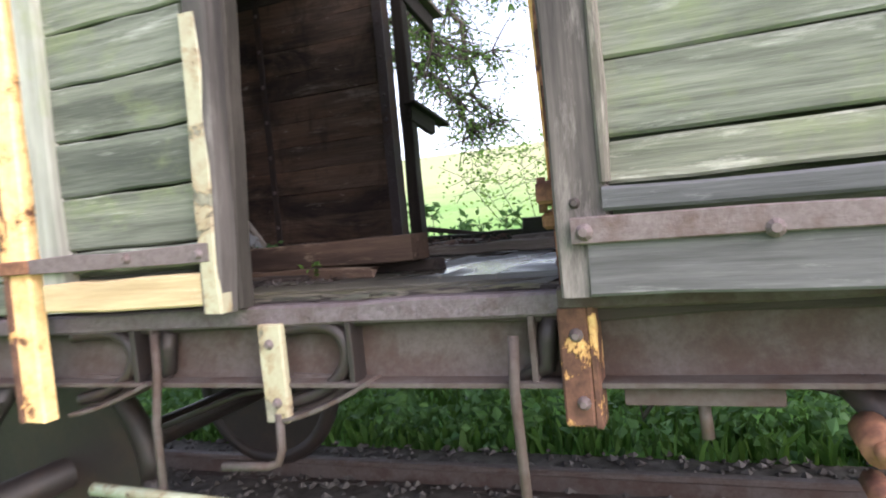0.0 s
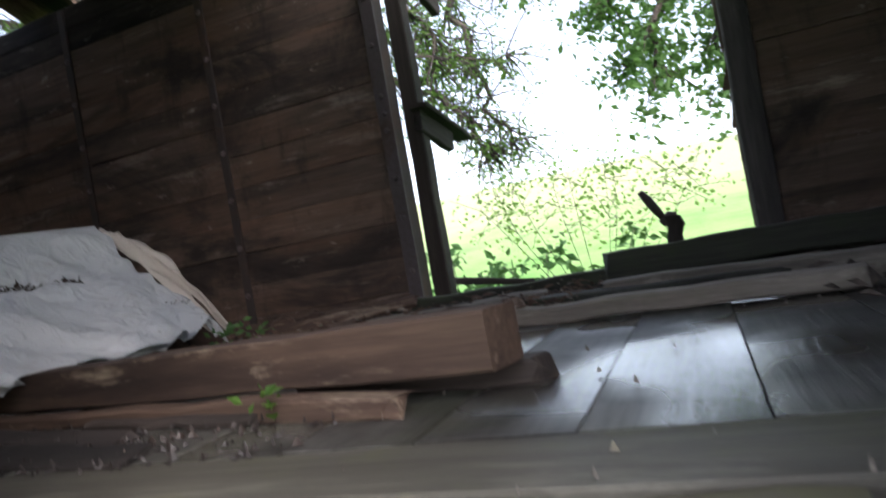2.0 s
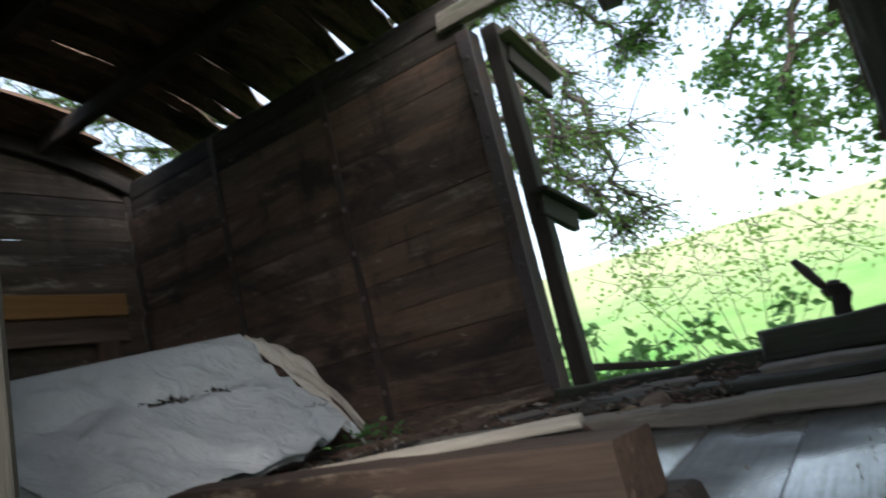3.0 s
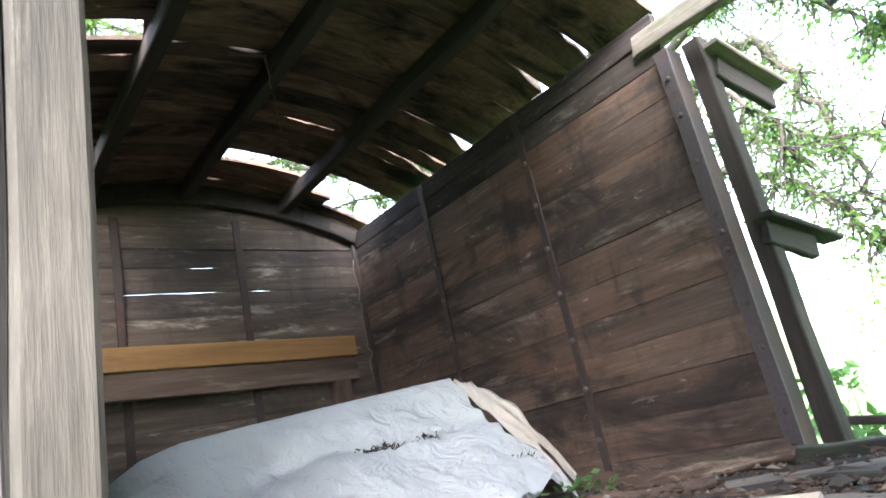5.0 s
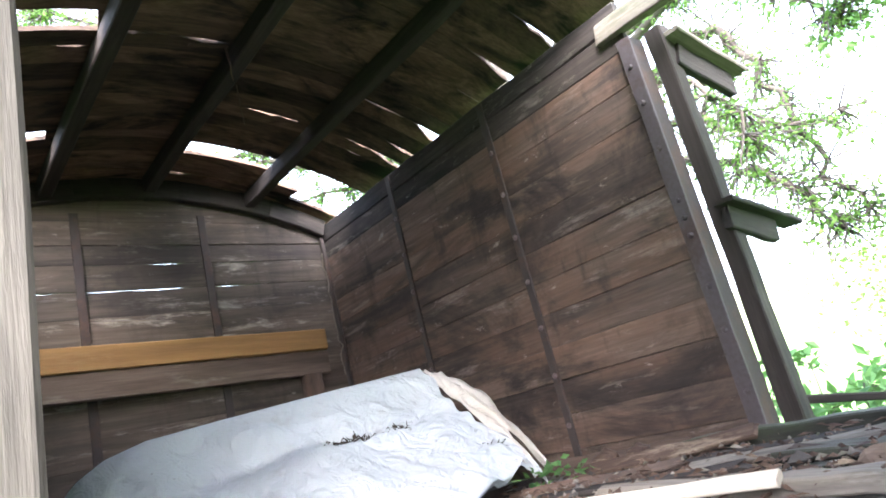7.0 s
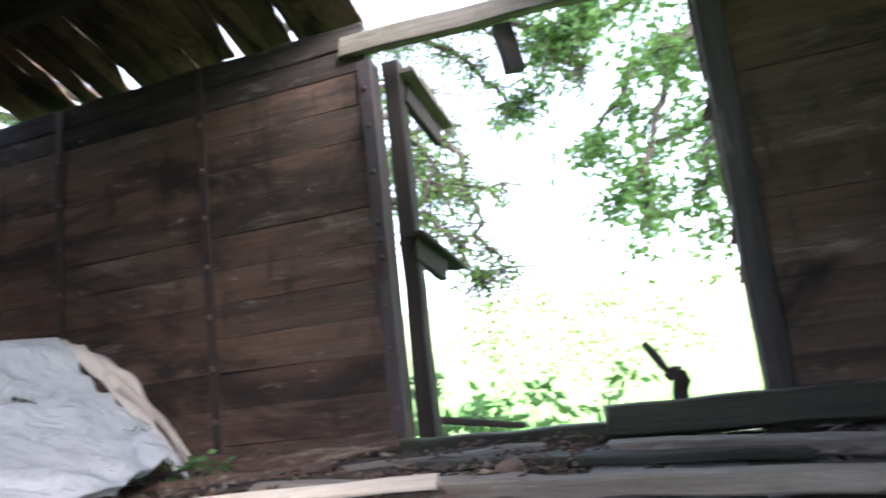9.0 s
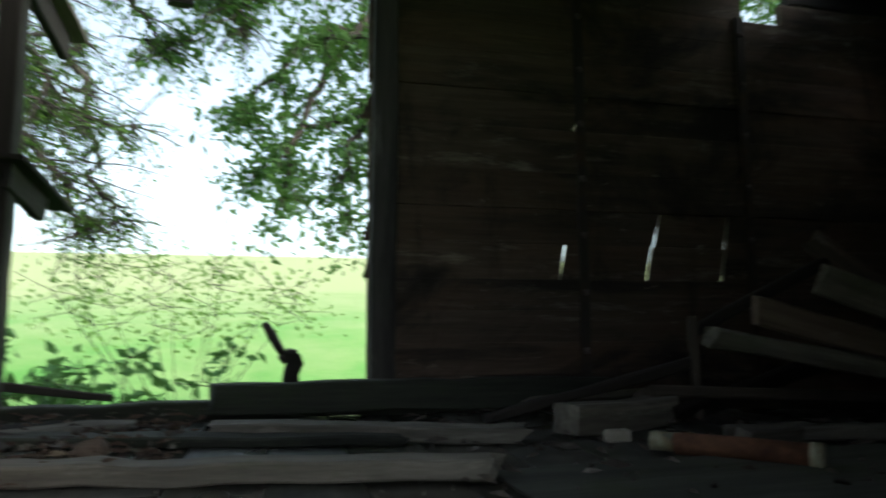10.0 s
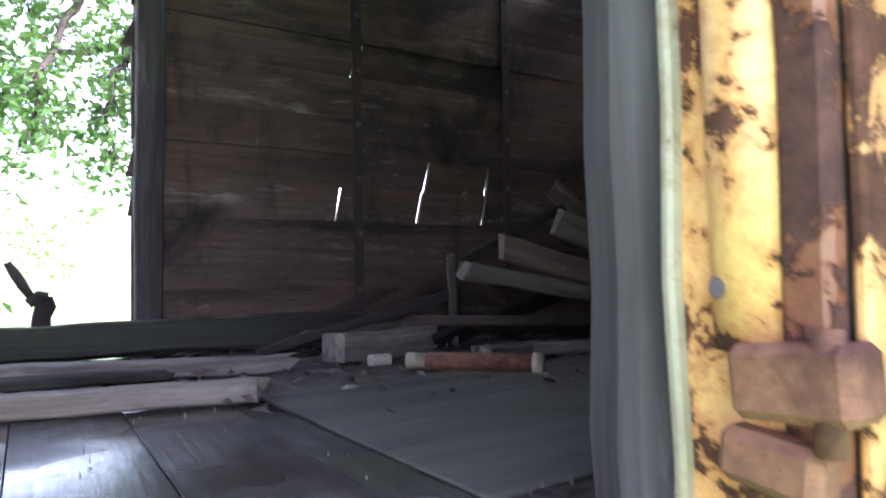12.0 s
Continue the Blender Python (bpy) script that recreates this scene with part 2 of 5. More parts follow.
def leaf_material(name, a, b, through=0.45):
    n = Nodes(name)
    geo = n.add("ShaderNodeNewGeometry")
    colour = n.mix(geo.outputs["Random Per Island"], a, b)
    n.done(colour, 0.55, 0.0, 0.35)
    glow = n.add("ShaderNodeBsdfTranslucent")
    n.link(n.mix(0.5, colour, (0.17, 0.29, 0.05)), glow.inputs["Color"])
    both = n.add("ShaderNodeMixShader")
    both.inputs[0].default_value = through
    n.link(n.bsdf.outputs[0], both.inputs[1])
    n.link(glow.outputs[0], both.inputs[2])
    n.link(both.outputs[0], n.tree.nodes["Material Output"].inputs["Surface"])
    return n.mat


def ground_material():
    n = Nodes("meadow")
    a = n.noise(0.35, (1, 1, 1), 7, 0.65)
    b = n.noise(14.0, (1, 1, 1), 6, 0.7)
    colour = n.mix(n.grey(a, 0.35, 0.65), (0.16, 0.40, 0.075), (0.25, 0.45, 0.11))
    colour = n.mix(n.grey(b, 0.35, 0.7, 0, 0.5), colour, (0.11, 0.26, 0.06))
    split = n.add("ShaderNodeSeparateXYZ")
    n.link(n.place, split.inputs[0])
    # paler with distance: the glare on the far field is put into its colour
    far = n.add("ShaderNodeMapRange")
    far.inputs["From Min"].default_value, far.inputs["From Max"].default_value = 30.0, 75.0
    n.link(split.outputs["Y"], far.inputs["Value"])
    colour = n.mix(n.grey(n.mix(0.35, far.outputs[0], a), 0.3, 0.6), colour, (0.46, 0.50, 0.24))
    n.bump(b, 0.6, 0.05)
    return n.done(colour, 0.9, 0.0, 0.2)


def ballast_material():
    n = Nodes("ballast_soil")
    a = n.noise(7.0, (1, 1, 1), 8, 0.7)
    colour = n.mix(n.grey(a, 0.35, 0.68), (0.045, 0.038, 0.032), (0.150, 0.135, 0.118))
    n.bump(a, 0.8, 0.03)
    return n.done(colour, 0.95, 0.0, 0.2)


def stone_material():
    n = Nodes("stones")
    geo = n.add("ShaderNodeNewGeometry")
    a = n.noise(30.0, (1, 1, 1), 5, 0.7)
    colour = n.mix(geo.outputs["Random Per Island"], (0.045, 0.040, 0.036), (0.17, 0.155, 0.14))
    colour = n.mix(n.grey(a, 0.4, 0.7, 0, 0.5), colour, (0.06, 0.05, 0.045))
    n.bump(a, 0.5, 0.01)
    return n.done(colour, 0.9, 0.0, 0.3)


RED_CAP = peeling("red_plastic", (0.30, 0.030, 0.028), (0.12, 0.03, 0.025), 0.8, 20.0)
FLOORING = floor_material()
MOSSY_FLOOR = wood("mossy_floor_board", (0.060, 0.054, 0.040), (0.145, 0.134, 0.102), (0.045, 0.038, 0.028), (0.30, 0.28, 0.22), 0.4, 0.2, rough=0.62, moss=(0.105, 0.108, 0.045), relief=0.7)
PLY = wood("wet_plywood", (0.082, 0.082, 0.066), (0.145, 0.145, 0.118), (0.050, 0.050, 0.043), (0.19, 0.19, 0.17), 0.4, 0.2, rough=0.68, moss=(0.070, 0.080, 0.025), relief=0.3)
SHEET = sheet_material()
SHEET_INNER = sheet_material("sheet_inner_side", (0.56, 0.50, 0.44), (0.28, 0.22, 0.18))
LEAF = leaf_material("broad_leaf", (0.045, 0.105, 0.020), (0.105, 0.190, 0.035))
LEAF_BROAD = leaf_material("large_leaf", (0.060, 0.140, 0.038), (0.120, 0.225, 0.060))
LEAF_LIGHT = leaf_material("young_leaf", (0.20, 0.37, 0.08), (0.32, 0.50, 0.13), 0.65)
LEAF_BUSH = leaf_material("shrub_leaf", (0.050, 0.135, 0.050), (0.115, 0.230, 0.075))
BLADE = leaf_material("grass_blade", (0.035, 0.100, 0.018), (0.085, 0.180, 0.032))
MEADOW = ground_material()
BALLAST = ballast_material()
STONE = stone_material()

# ---- builders ----
WORLD_OF = {}
dice = random.Random(7)


def thing(name, at=(0, 0, 0), label="", category="", group="", kind=""):
    ob = new(name)
    ob.empty_display_size = 0.1
    ob.matrix_basis = Matrix.Translation(at)
    WORLD_OF[ob] = ob.matrix_basis.copy()
    return tagged(ob, label, category, group, kind)


def finish(mesh, material, smooth=False):
    mesh.materials.append(material)
    if smooth:
        mesh.polygons.foreach_set("use_smooth", [True] * len(mesh.polygons))
    return mesh


def put(name, mesh, parent=None, m=None, label="", category="", group="", kind=""):
    """A mesh object at the world pose m, under parent where one is given."""
    m = m or Matrix.Identity(4)
    ob = new(name, mesh)
    ob.matrix_basis = m
    WORLD_OF[ob] = m.copy()
    if parent is not None:
        ob.parent = parent
        ob.matrix_parent_inverse = WORLD_OF[parent].inverted()
    return tagged(ob, label, category, group, kind)


def board_mesh(length, wide, thick, material, segs=5, wobble=0.004, chamfer=0.006, ragged=0.0, bow=0.0, seed=0, taper=0.0, slant=0.0):
    """A sawn board along x from 0 to length, wide in z, thick in y, with worn edges and uneven ends."""
    r = random.Random(seed)
    c = min(chamfer, wide * 0.3, thick * 0.3)
    ring = [(-1, -1, 0, 1), (-1, -1, 1, 0), (1, -1, -1, 0), (1, -1, 0, 1), (1, 1, 0, -1), (1, 1, -1, 0), (-1, 1, 1, 0), (-1, 1, 0, -1)]
    verts, faces = [], []
    for i in range(segs + 1):
        f = i / segs
        x = length * f
        if ragged and i in (0, segs):
            x += r.uniform(-ragged, ragged) * 0.5
        dz, dy = r.uniform(-wobble, wobble), r.uniform(-wobble, wobble) * 0.5
        up, low = r.uniform(-wobble, wobble), r.uniform(-wobble, wobble)
        sag = bow * (1 - (2 * f - 1) ** 2)
        size = 1 - taper * f
        for sy, sz, cy, cz in ring:
            y = sy * thick / 2 + cy * c
            z = sz * wide / 2 * size + cz * c
            jag = r.uniform(-ragged, ragged) if i in (0, segs) else 0
            verts.append((x + jag + slant * z, y + dy, z + dz * 0.3 + sag + (up if sz > 0 else low)))
    for i in range(segs):
        for k in range(8):
            a, b = i * 8 + k, i * 8 + (k + 1) % 8
            faces.append((a, b, b + 8, a + 8))
    faces.append(tuple(range(7, -1, -1)))
    faces.append(tuple(segs * 8 + k for k in range(8)))
    mesh = bpy.data.meshes.new("board")
    mesh.from_pydata(verts, [], [tuple(reversed(f)) for f in faces])
    bm = bmesh.new()
    bm.from_mesh(mesh)
    bmesh.ops.recalc_face_normals(bm, faces=bm.faces)
    bm.to_mesh(mesh)
    bm.free()
    return finish(mesh, material)


def along(a, b, spin=0):
    """The pose of a board whose x runs from a to b; spin turns it about its length, from standing on edge."""
    a, b = Vector(a), Vector(b)
    x = (b - a).normalized()
    side = Vector((0, 0, 1)).cross(x)
    side = Vector((0, 1, 0)) if side.length < 1e-3 else side.normalized()
    up = x.cross(side)
    m = Matrix((x, side, up)).transposed().to_4x4()
    return Matrix.Translation(a) @ m @ Matrix.Rotation(radians(spin), 4, "X")


def board(name, a, b, wide, thick, material, parent=None, spin=0, label="", category="", group="", kind="", **more):
    length = (Vector(b) - Vector(a)).length
    more.setdefault("seed", dice.randrange(10 ** 6))
    mesh = board_mesh(length, wide, thick, material, **more)
    return put(name, mesh, parent, along(a, b, spin), label, category, group, kind)


def tube_mesh(points, radii, material, sides=8, smooth=True):
    verts, faces = [], []
    pts = [Vector(p) for p in points]
    if isinstance(radii, (int, float)):
        radii = [radii] * len(pts)
    for i, p in enumerate(pts):
        d = (pts[min(i + 1, len(pts) - 1)] - pts[max(i - 1, 0)]).normalized()
        u = d.orthogonal().normalized()
        v = d.cross(u)
        if i and u.dot(last) < 0.99:
            u = (last - d * last.dot(d)).normalized()
            v = d.cross(u)
        last = u
        for k in range(sides):
            t = 2 * math.pi * k / sides
            verts.append(p + radii[i] * (math.cos(t) * u + math.sin(t) * v))
    for i in range(len(pts) - 1):
        for k in range(sides):
            a, b = i * sides + k, i * sides + (k + 1) % sides
            faces.append((a, b, b + sides, a + sides))
    faces.append(tuple(range(sides - 1, -1, -1)))
    faces.append(tuple((len(pts) - 1) * sides + k for k in range(sides)))
    mesh = bpy.data.meshes.new("tube")
    mesh.from_pydata(verts, [], faces)
    return finish(mesh, material, smooth)


def smooth_path(points, steps=5):
    """A soft curve through the points."""
    pts = [Vector(p) for p in points]
    out = []
    for i in range(len(pts) - 1):
        p0, p1, p2, p3 = pts[max(i - 1, 0)], pts[i], pts[i + 1], pts[min(i + 2, len(pts) - 1)]
        for k in range(steps):
            t = k / steps
            out.append(0.5 * ((2 * p1) + (p2 - p0) * t + (2 * p0 - 5 * p1 + 4 * p2 - p3) * t * t + (3 * p1 - p0 - 3 * p2 + p3) * t ** 3))
    return out + [pts[-1]]


def box_mesh(size, material, bevel=0.004):
    bm = bmesh.new()
    bmesh.ops.create_cube(bm, size=1, matrix=Matrix.Diagonal((*size, 1)))
    if bevel:
        bmesh.ops.bevel(bm, geom=list(bm.edges), offset=bevel, segments=1, affect="EDGES")
    mesh = bpy.data.meshes.new("block")
    bm.to_mesh(mesh)
    bm.free()
    return finish(mesh, material)


def block(name, lo, hi, material, parent=None, bevel=0.004, label="", category="", kind=""):
    lo, hi = Vector(lo), Vector(hi)
    return put(name, box_mesh(hi - lo, material, bevel), parent, Matrix.Translation((lo + hi) / 2), label, category, "", kind)


def bolt_mesh(radius, height, material, square=False):
    """A bolt head that stands out along -y, domed or square."""
    bm = bmesh.new()
    n = 4 if square else 10
    bmesh.ops.create_cone(bm, cap_ends=True, segments=n, radius1=radius, radius2=radius * (0.86 if square else 0.45), depth=height)
    bmesh.ops.transform(bm, verts=bm.verts, matrix=Matrix.Rotation(radians(90), 4, "X") @ Matrix.Rotation(radians(18), 4, "Z"))
    mesh = bpy.data.meshes.new("bolt")
    bm.to_mesh(mesh)
    bm.free()
    return finish(mesh, material)


BOLT_RUST = bolt_mesh(0.016, 0.016, STRAP)
BOLT_GREY = bolt_mesh(0.019, 0.018, STRAP)
BOLT_EDGE = bolt_mesh(0.017, 0.015, EDGE_IRON)
BOLT_DARK = bolt_mesh(0.014, 0.014, DARK_STRAP)


def bolts(parent, mesh, places, turn=0):
    for p in places:
        put("bolt", mesh, parent, Matrix.Translation(p) @ Matrix.Rotation(radians(turn), 4, "Z"))


# ---- the wagon: plan ----
FLOOR = 1.27
FAR, NEAR = 4.15, 1.66
WEST, EAST = -4.52, 2.45
DOOR_W, DOOR_E = -1.76, -0.31
TOP = 3.27
MID = (FAR + NEAR) / 2
RISE = 0.29
SEAMS = [1.27, 1.375, 1.54, 1.705, 1.87, 2.035, 2.2, 2.365, 2.53, 2.695, 2.86, 3.025, 3.15]


def arch(y):
    """The height of the underside of the roof boards."""
    return TOP + 0.03 + RISE * (1 - ((y - MID) / (FAR - MID + 0.06)) ** 2)


# ---- floor ----
floor = thing("floor", (0, MID, FLOOR), "wet grey-green wooden floor boards of an old wagon", "floor", kind="structure")
x = WEST
k = 0
while x < EAST - 0.02:
    w = 0.205 + dice.uniform(-0.01, 0.01)
    w = min(w, EAST - x)
    front = 2.088 + dice.uniform(-0.008, 0.012)
    board("plank", (x + w / 2, front, FLOOR - 0.02), (x + w / 2, FAR + 0.02, FLOOR - 0.02), w - 0.003, 0.04, FLOORING, floor, spin=90,
          segs=6, wobble=0.0005, chamfer=0.0002, ragged=0.012)
    x += w
    k += 1

board("threshold_plank", (-2.2, 2.0, FLOOR - 0.019), (EAST, 2.0, FLOOR - 0.021), 0.165, 0.04, MOSSY_FLOOR, floor, spin=90, segs=24, wobble=0.0025, chamfer=0.004)
x = -2.2
while x < EAST:
    w, long = dice.uniform(0.135, 0.178), dice.uniform(0.16, 0.42)
    board("threshold_plank", (x, 1.914 - w / 2, FLOOR - 0.020 - dice.uniform(0, 0.006)), (min(x + long, EAST), 1.914 - w / 2 + dice.uniform(-0.006, 0.004), FLOOR - 0.020 - dice.uniform(0, 0.006)), w, 0.036,
          MOSSY_FLOOR, floor, spin=90, segs=7, wobble=0.006, chamfer=0.004, ragged=0.010)
    x += long - 0.004
# unseen dark layer, added to stop light leaking up between the planks
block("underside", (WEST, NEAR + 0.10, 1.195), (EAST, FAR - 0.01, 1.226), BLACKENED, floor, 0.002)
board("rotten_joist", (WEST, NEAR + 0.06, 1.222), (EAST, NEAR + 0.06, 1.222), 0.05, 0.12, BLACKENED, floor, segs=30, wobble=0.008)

# ---- side and end walls ----
wall_north = thing("wall_north", (MID, FAR, FLOOR), "dark brown stained plank wall with iron straps", "wall", kind="structure")
EAST_SEAMS = [1.27, 1.40, 1.53, 1.66, 1.79, 1.94, 2.09, 2.25, 2.44, 2.60, 2.76, 2.92, 3.04, 3.15]
CRACKS = {1.79: ((0.515, 0.16), (0.929, 0.28), (1.304, 0.155)), 1.94: ((0.971, 0.28), (1.325, 0.155)), 2.44: ((0.612, 0.40),)}
# the topmost plank and rail west of the doorway take a darker timber
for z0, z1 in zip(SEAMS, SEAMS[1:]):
    board("plank", (WEST - 0.04, FAR + 0.02, (z0 + z1) / 2), (DOOR_W + 0.02, FAR + 0.02, (z0 + z1) / 2), z1 - z0 - 0.001, 0.04 + dice.uniform(-0.008, 0.005), DARK_TOP if z0 > 3.0 else INNER,
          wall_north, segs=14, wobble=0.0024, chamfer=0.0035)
# unseen backing, added to keep daylight out of the plank seams
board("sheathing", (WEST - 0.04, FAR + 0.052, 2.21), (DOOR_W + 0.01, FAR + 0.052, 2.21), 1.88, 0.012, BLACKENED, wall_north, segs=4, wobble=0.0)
board("top_rail", (WEST - 0.04, FAR + 0.022, 3.213), (DOOR_W + 0.02, FAR + 0.022, 3.213), 0.118, 0.045, DARK_TOP, wall_north, segs=14, wobble=0.007)
x0, x1 = DOOR_E - 0.005, EAST + 0.04
for z0, z1 in zip(EAST_SEAMS, EAST_SEAMS[1:]):
    zm = (z0 + z1) / 2
    spans = [(x0, x1, 0.0, 0.04)]
    if z0 in CRACKS:
        cuts = [(x0, 0.0), *CRACKS[z0], (x1, 0.0)]
        spans = [(a + (dice.uniform(0.010, 0.014) if a > x0 else 0), b, (la + lb) / 2 if a > x0 and b < x1 else max(la, lb), 0.020) for (a, la), (b, lb) in zip(cuts, cuts[1:])]
    elif z0 > 3.0:
        spans = [(x0, 1.47, 0.0, 0.04), (1.70, x1, 0.0, 0.04)]
    for a, b, lean, thick in spans:
        board("plank", (a, FAR + 0.02, zm), (b, FAR + 0.02, zm), z1 - z0 + 0.002, thick, INNER, wall_north, segs=3 if b - a < 0.5 else 10, wobble=0.001, slant=lean, chamfer=0.003, ragged=0.001)
for a, b in ((x0, 1.44), (1.74, x1)):
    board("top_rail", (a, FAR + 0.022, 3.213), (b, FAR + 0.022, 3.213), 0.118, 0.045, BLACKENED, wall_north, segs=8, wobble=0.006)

wall_west = thing("wall_west", (WEST, MID, FLOOR), "dark brown plank end wall with gaps of daylight", "wall", kind="structure")
wall_east = thing("wall_east", (EAST, MID, FLOOR), "dark plank end wall", "wall", kind="structure")
for wall, x, mat in ((wall_west, WEST - 0.02, INNER_GREY), (wall_east, EAST + 0.02, INNER)):
    rows = SEAMS + [3.30, 3.44, 3.58]
    for z0, z1 in zip(rows, rows[1:]):
        zm = (z0 + z1) / 2
        a, b = NEAR - 0.04, FAR + 0.0
        if z1 > 3.2:
            half = (FAR - MID + 0.06) * math.sqrt(max(0.02, 1 - (z0 - TOP) / (RISE + 0.03)))
            a, b = max(a, MID - half), min(b, MID + half)
        gap = -0.002 if z0 < 2.6 or z0 > 3.1 else 0.003
        if x > 0 and z0 == 2.86:
            board("plank", (x, a, zm), (x, 3.66, zm), z1 - z0, 0.04, mat, wall, segs=6, wobble=0.002, slant=-0.3)
            board("plank", (x - 0.024, 3.45, z1 - 0.012), (x - 0.024, 4.02, z1 - 0.055), 0.12, 0.02, mat, wall, segs=4, ragged=0.02)
            a = 3.79
        thin = x < 0 and 2.6 < z0 < 3.1
        board("plank", (x, a, zm), (x, b, zm), z1 - z0 - gap, 0.022 if thin else 0.04, mat, wall, segs=16, wobble=0.0036 if thin else 0.0016, chamfer=0.003)
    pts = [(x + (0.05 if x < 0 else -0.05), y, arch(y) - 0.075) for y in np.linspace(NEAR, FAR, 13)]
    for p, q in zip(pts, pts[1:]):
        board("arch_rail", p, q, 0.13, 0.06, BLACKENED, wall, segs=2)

wall_south = thing("wall_south", (MID, NEAR, FLOOR), "weathered grey-green plank side wall", "wall", kind="structure")
for x0, x1 in ((WEST, -1.22), (-0.165, EAST)):
    for z0, z1 in zip(SEAMS, SEAMS[1:]):
        board("plank", (x0, NEAR + 0.01, (z0 + z1) / 2), (x1, NEAR + 0.01, (z0 + z1) / 2), z1 - z0 - 0.003, 0.038, GREEN_BOARD, wall_south, segs=8, wobble=0.003)
board("top_rail", (WEST, NEAR - 0.02, 3.21), (EAST, NEAR - 0.02, 3.21), 0.13, 0.07, GREY_POST, wall_south, segs=12)

# iron straps with bolts on the inside of the walls
for x in (-3.60, -2.67, 0.61, 1.45):
    strap = board("strap", (x, FAR - 0.006, 1.29), (x, FAR - 0.006, 3.26 if x < 0 else 3.05), 0.045, 0.012, DARK_STRAP, wall_north, segs=8, spin=0, wobble=0.002, chamfer=0.002)
    bolts(strap, BOLT_GREY, [(x, FAR - 0.015, 1.49 + 0.2455 * i) for i in range(7)])
for y in (3.25, 2.49):
    board("strap", (WEST + 0.006, y, 1.3), (WEST + 0.006, y, 3.35), 0.012, 0.05, DARK_STRAP, wall_west, segs=6, wobble=0.002, chamfer=0.002)
board("corner_iron", (WEST + 0.02, FAR - 0.02, 1.3), (WEST + 0.02, FAR - 0.02, 3.2), 0.03, 0.03, DARK_STRAP, wall_west, segs=9, wobble=0.006)
board("corner_iron", (EAST - 0.02, FAR - 0.02, 1.3), (EAST - 0.02, FAR - 0.02, 3.2), 0.03, 0.03, DARK_STRAP, wall_east, segs=9, wobble=0.006)

# ---- roof ----
ROOF_V, ROOF_F = [], []
rr = random.Random(31)


# edges of the roof boards west of the doorway, and the slits that have opened along some of them: from y, to y, width
ROOF_EDGES = [-4.60, -4.49, -4.37, -4.24, -4.10, -3.955, -3.845, -3.72, -3.59, -3.485, -3.345, -3.22, -3.095, -2.97, -2.84, -2.70, -2.56, -2.43, -2.27, -2.11, -1.95, -1.76]
SLITS = {-4.37: [(2.95, 3.17, 0.018)], -3.845: [(2.52, 2.66, 0.015), (3.3, 3.42, 0.008)], -3.59: [(3.72, 4.06, 0.018)],
         -3.485: [(3.15, 3.55, 0.034), (3.66, 4.30, 0.045)], -3.345: [(3.87, 4.30, 0.030)], -3.22: [(3.95, 4.12, 0.008)],
         -3.095: [(2.13, 2.30, 0.022), (3.68, 4.0, 0.018), (4.04, 4.30, 0.05)], -2.97: [(2.38, 2.49, 0.022), (2.66, 2.88, 0.026)],
         -2.70: [(3.9, 4.3, 0.012)], -2.43: [(3.93, 4.30, 0.032)], -2.27: [(3.3, 3.5, 0.008)], -2.11: [(3.84, 4.30, 0.028)]}
HOLES = {-4.37: [(3.86, 4.4)], -4.24: [(3.63, 4.4)], -4.10: [(2.97, 4.4)], -3.955: [(1.55, 2.27)], -3.72: [(1.55, 1.92)], -3.59: [(1.55, 1.90)], -3.345: [(1.55, 1.93)], -2.97: [(1.60, 2.29)]}


def roof_board(x0, x1, y0, y1, slits=(), steps=44):
    base = len(ROOF_V)
    tilt = rr.uniform(-0.007, 0.007)
    sag = rr.uniform(-0.004, 0.004)
    ends = [rr.uniform(-0.025, 0.025) for _ in range(4)]
    for i in range(steps + 1):
        f = i / steps
        y = y0 + (y1 - y0) * f
        bite = 0.0
        for a, b, w in slits:
            if a < y < b:
                k = math.sin(math.pi * (y - a) / (b - a)) ** 0.5
                if b > 4.2:
                    k = ((y - a) / (4.15 - a)) ** 0.6 * (0.8 + 0.45 * max(0.0, min(1.0, (y - 4.0) / 0.12)))
                bite = max(bite, w * k * rr.uniform(0.6, 1.2))
        for j, (x, dz) in enumerate(((x0, 0), (x1, 0), (x1, 0.022), (x0, 0.022))):
            yy = y
            if i == 0:
                yy += ends[0 if j in (0, 3) else 1]
            if i == steps:
                yy += ends[2 if j in (0, 3) else 3]
            if j in (1, 2):
                x -= bite
            ROOF_V.append((x, yy, arch(y) + dz + sag + (tilt if j in (1, 2) else -tilt)))
    for i in range(steps):
        for j in range(4):
            a, b = base + i * 4 + j, base + i * 4 + (j + 1) % 4
            ROOF_F.append((a, b, b + 4, a + 4))
    ROOF_F.append((base, base + 3, base + 2, base + 1))
    e = base + steps * 4
    ROOF_F.append((e, e + 1, e + 2, e + 3))


ROOF_NEAR, ROOF_FAR = NEAR - 0.16, FAR + 0.12
for x0, x1 in zip(ROOF_EDGES, ROOF_EDGES[1:]):
    y = ROOF_NEAR
    for a, b in HOLES.get(x0, ()):
        roof_board(x0, x1 + 0.002, y, a)
        y = b
    if y < 4:
        roof_board(x0, x1 + 0.002, y, ROOF_FAR - rr.choice((0.0, 0.02, 0.06)), SLITS.get(x1, ()))
x = ROOF_EDGES[-1]
while x < EAST + 0.08:
    w = rr.uniform(0.135, 0.165)
    y1 = ROOF_FAR
    if x < -0.75:
        y1 = 3.55
    elif 1.56 < x < 1.86:
        y1 = 3.93
    roof_board(x, x + w + rr.choice((0.003, 0.004)), ROOF_NEAR, y1)
    x += w
mesh = bpy.data.meshes.new("roof")
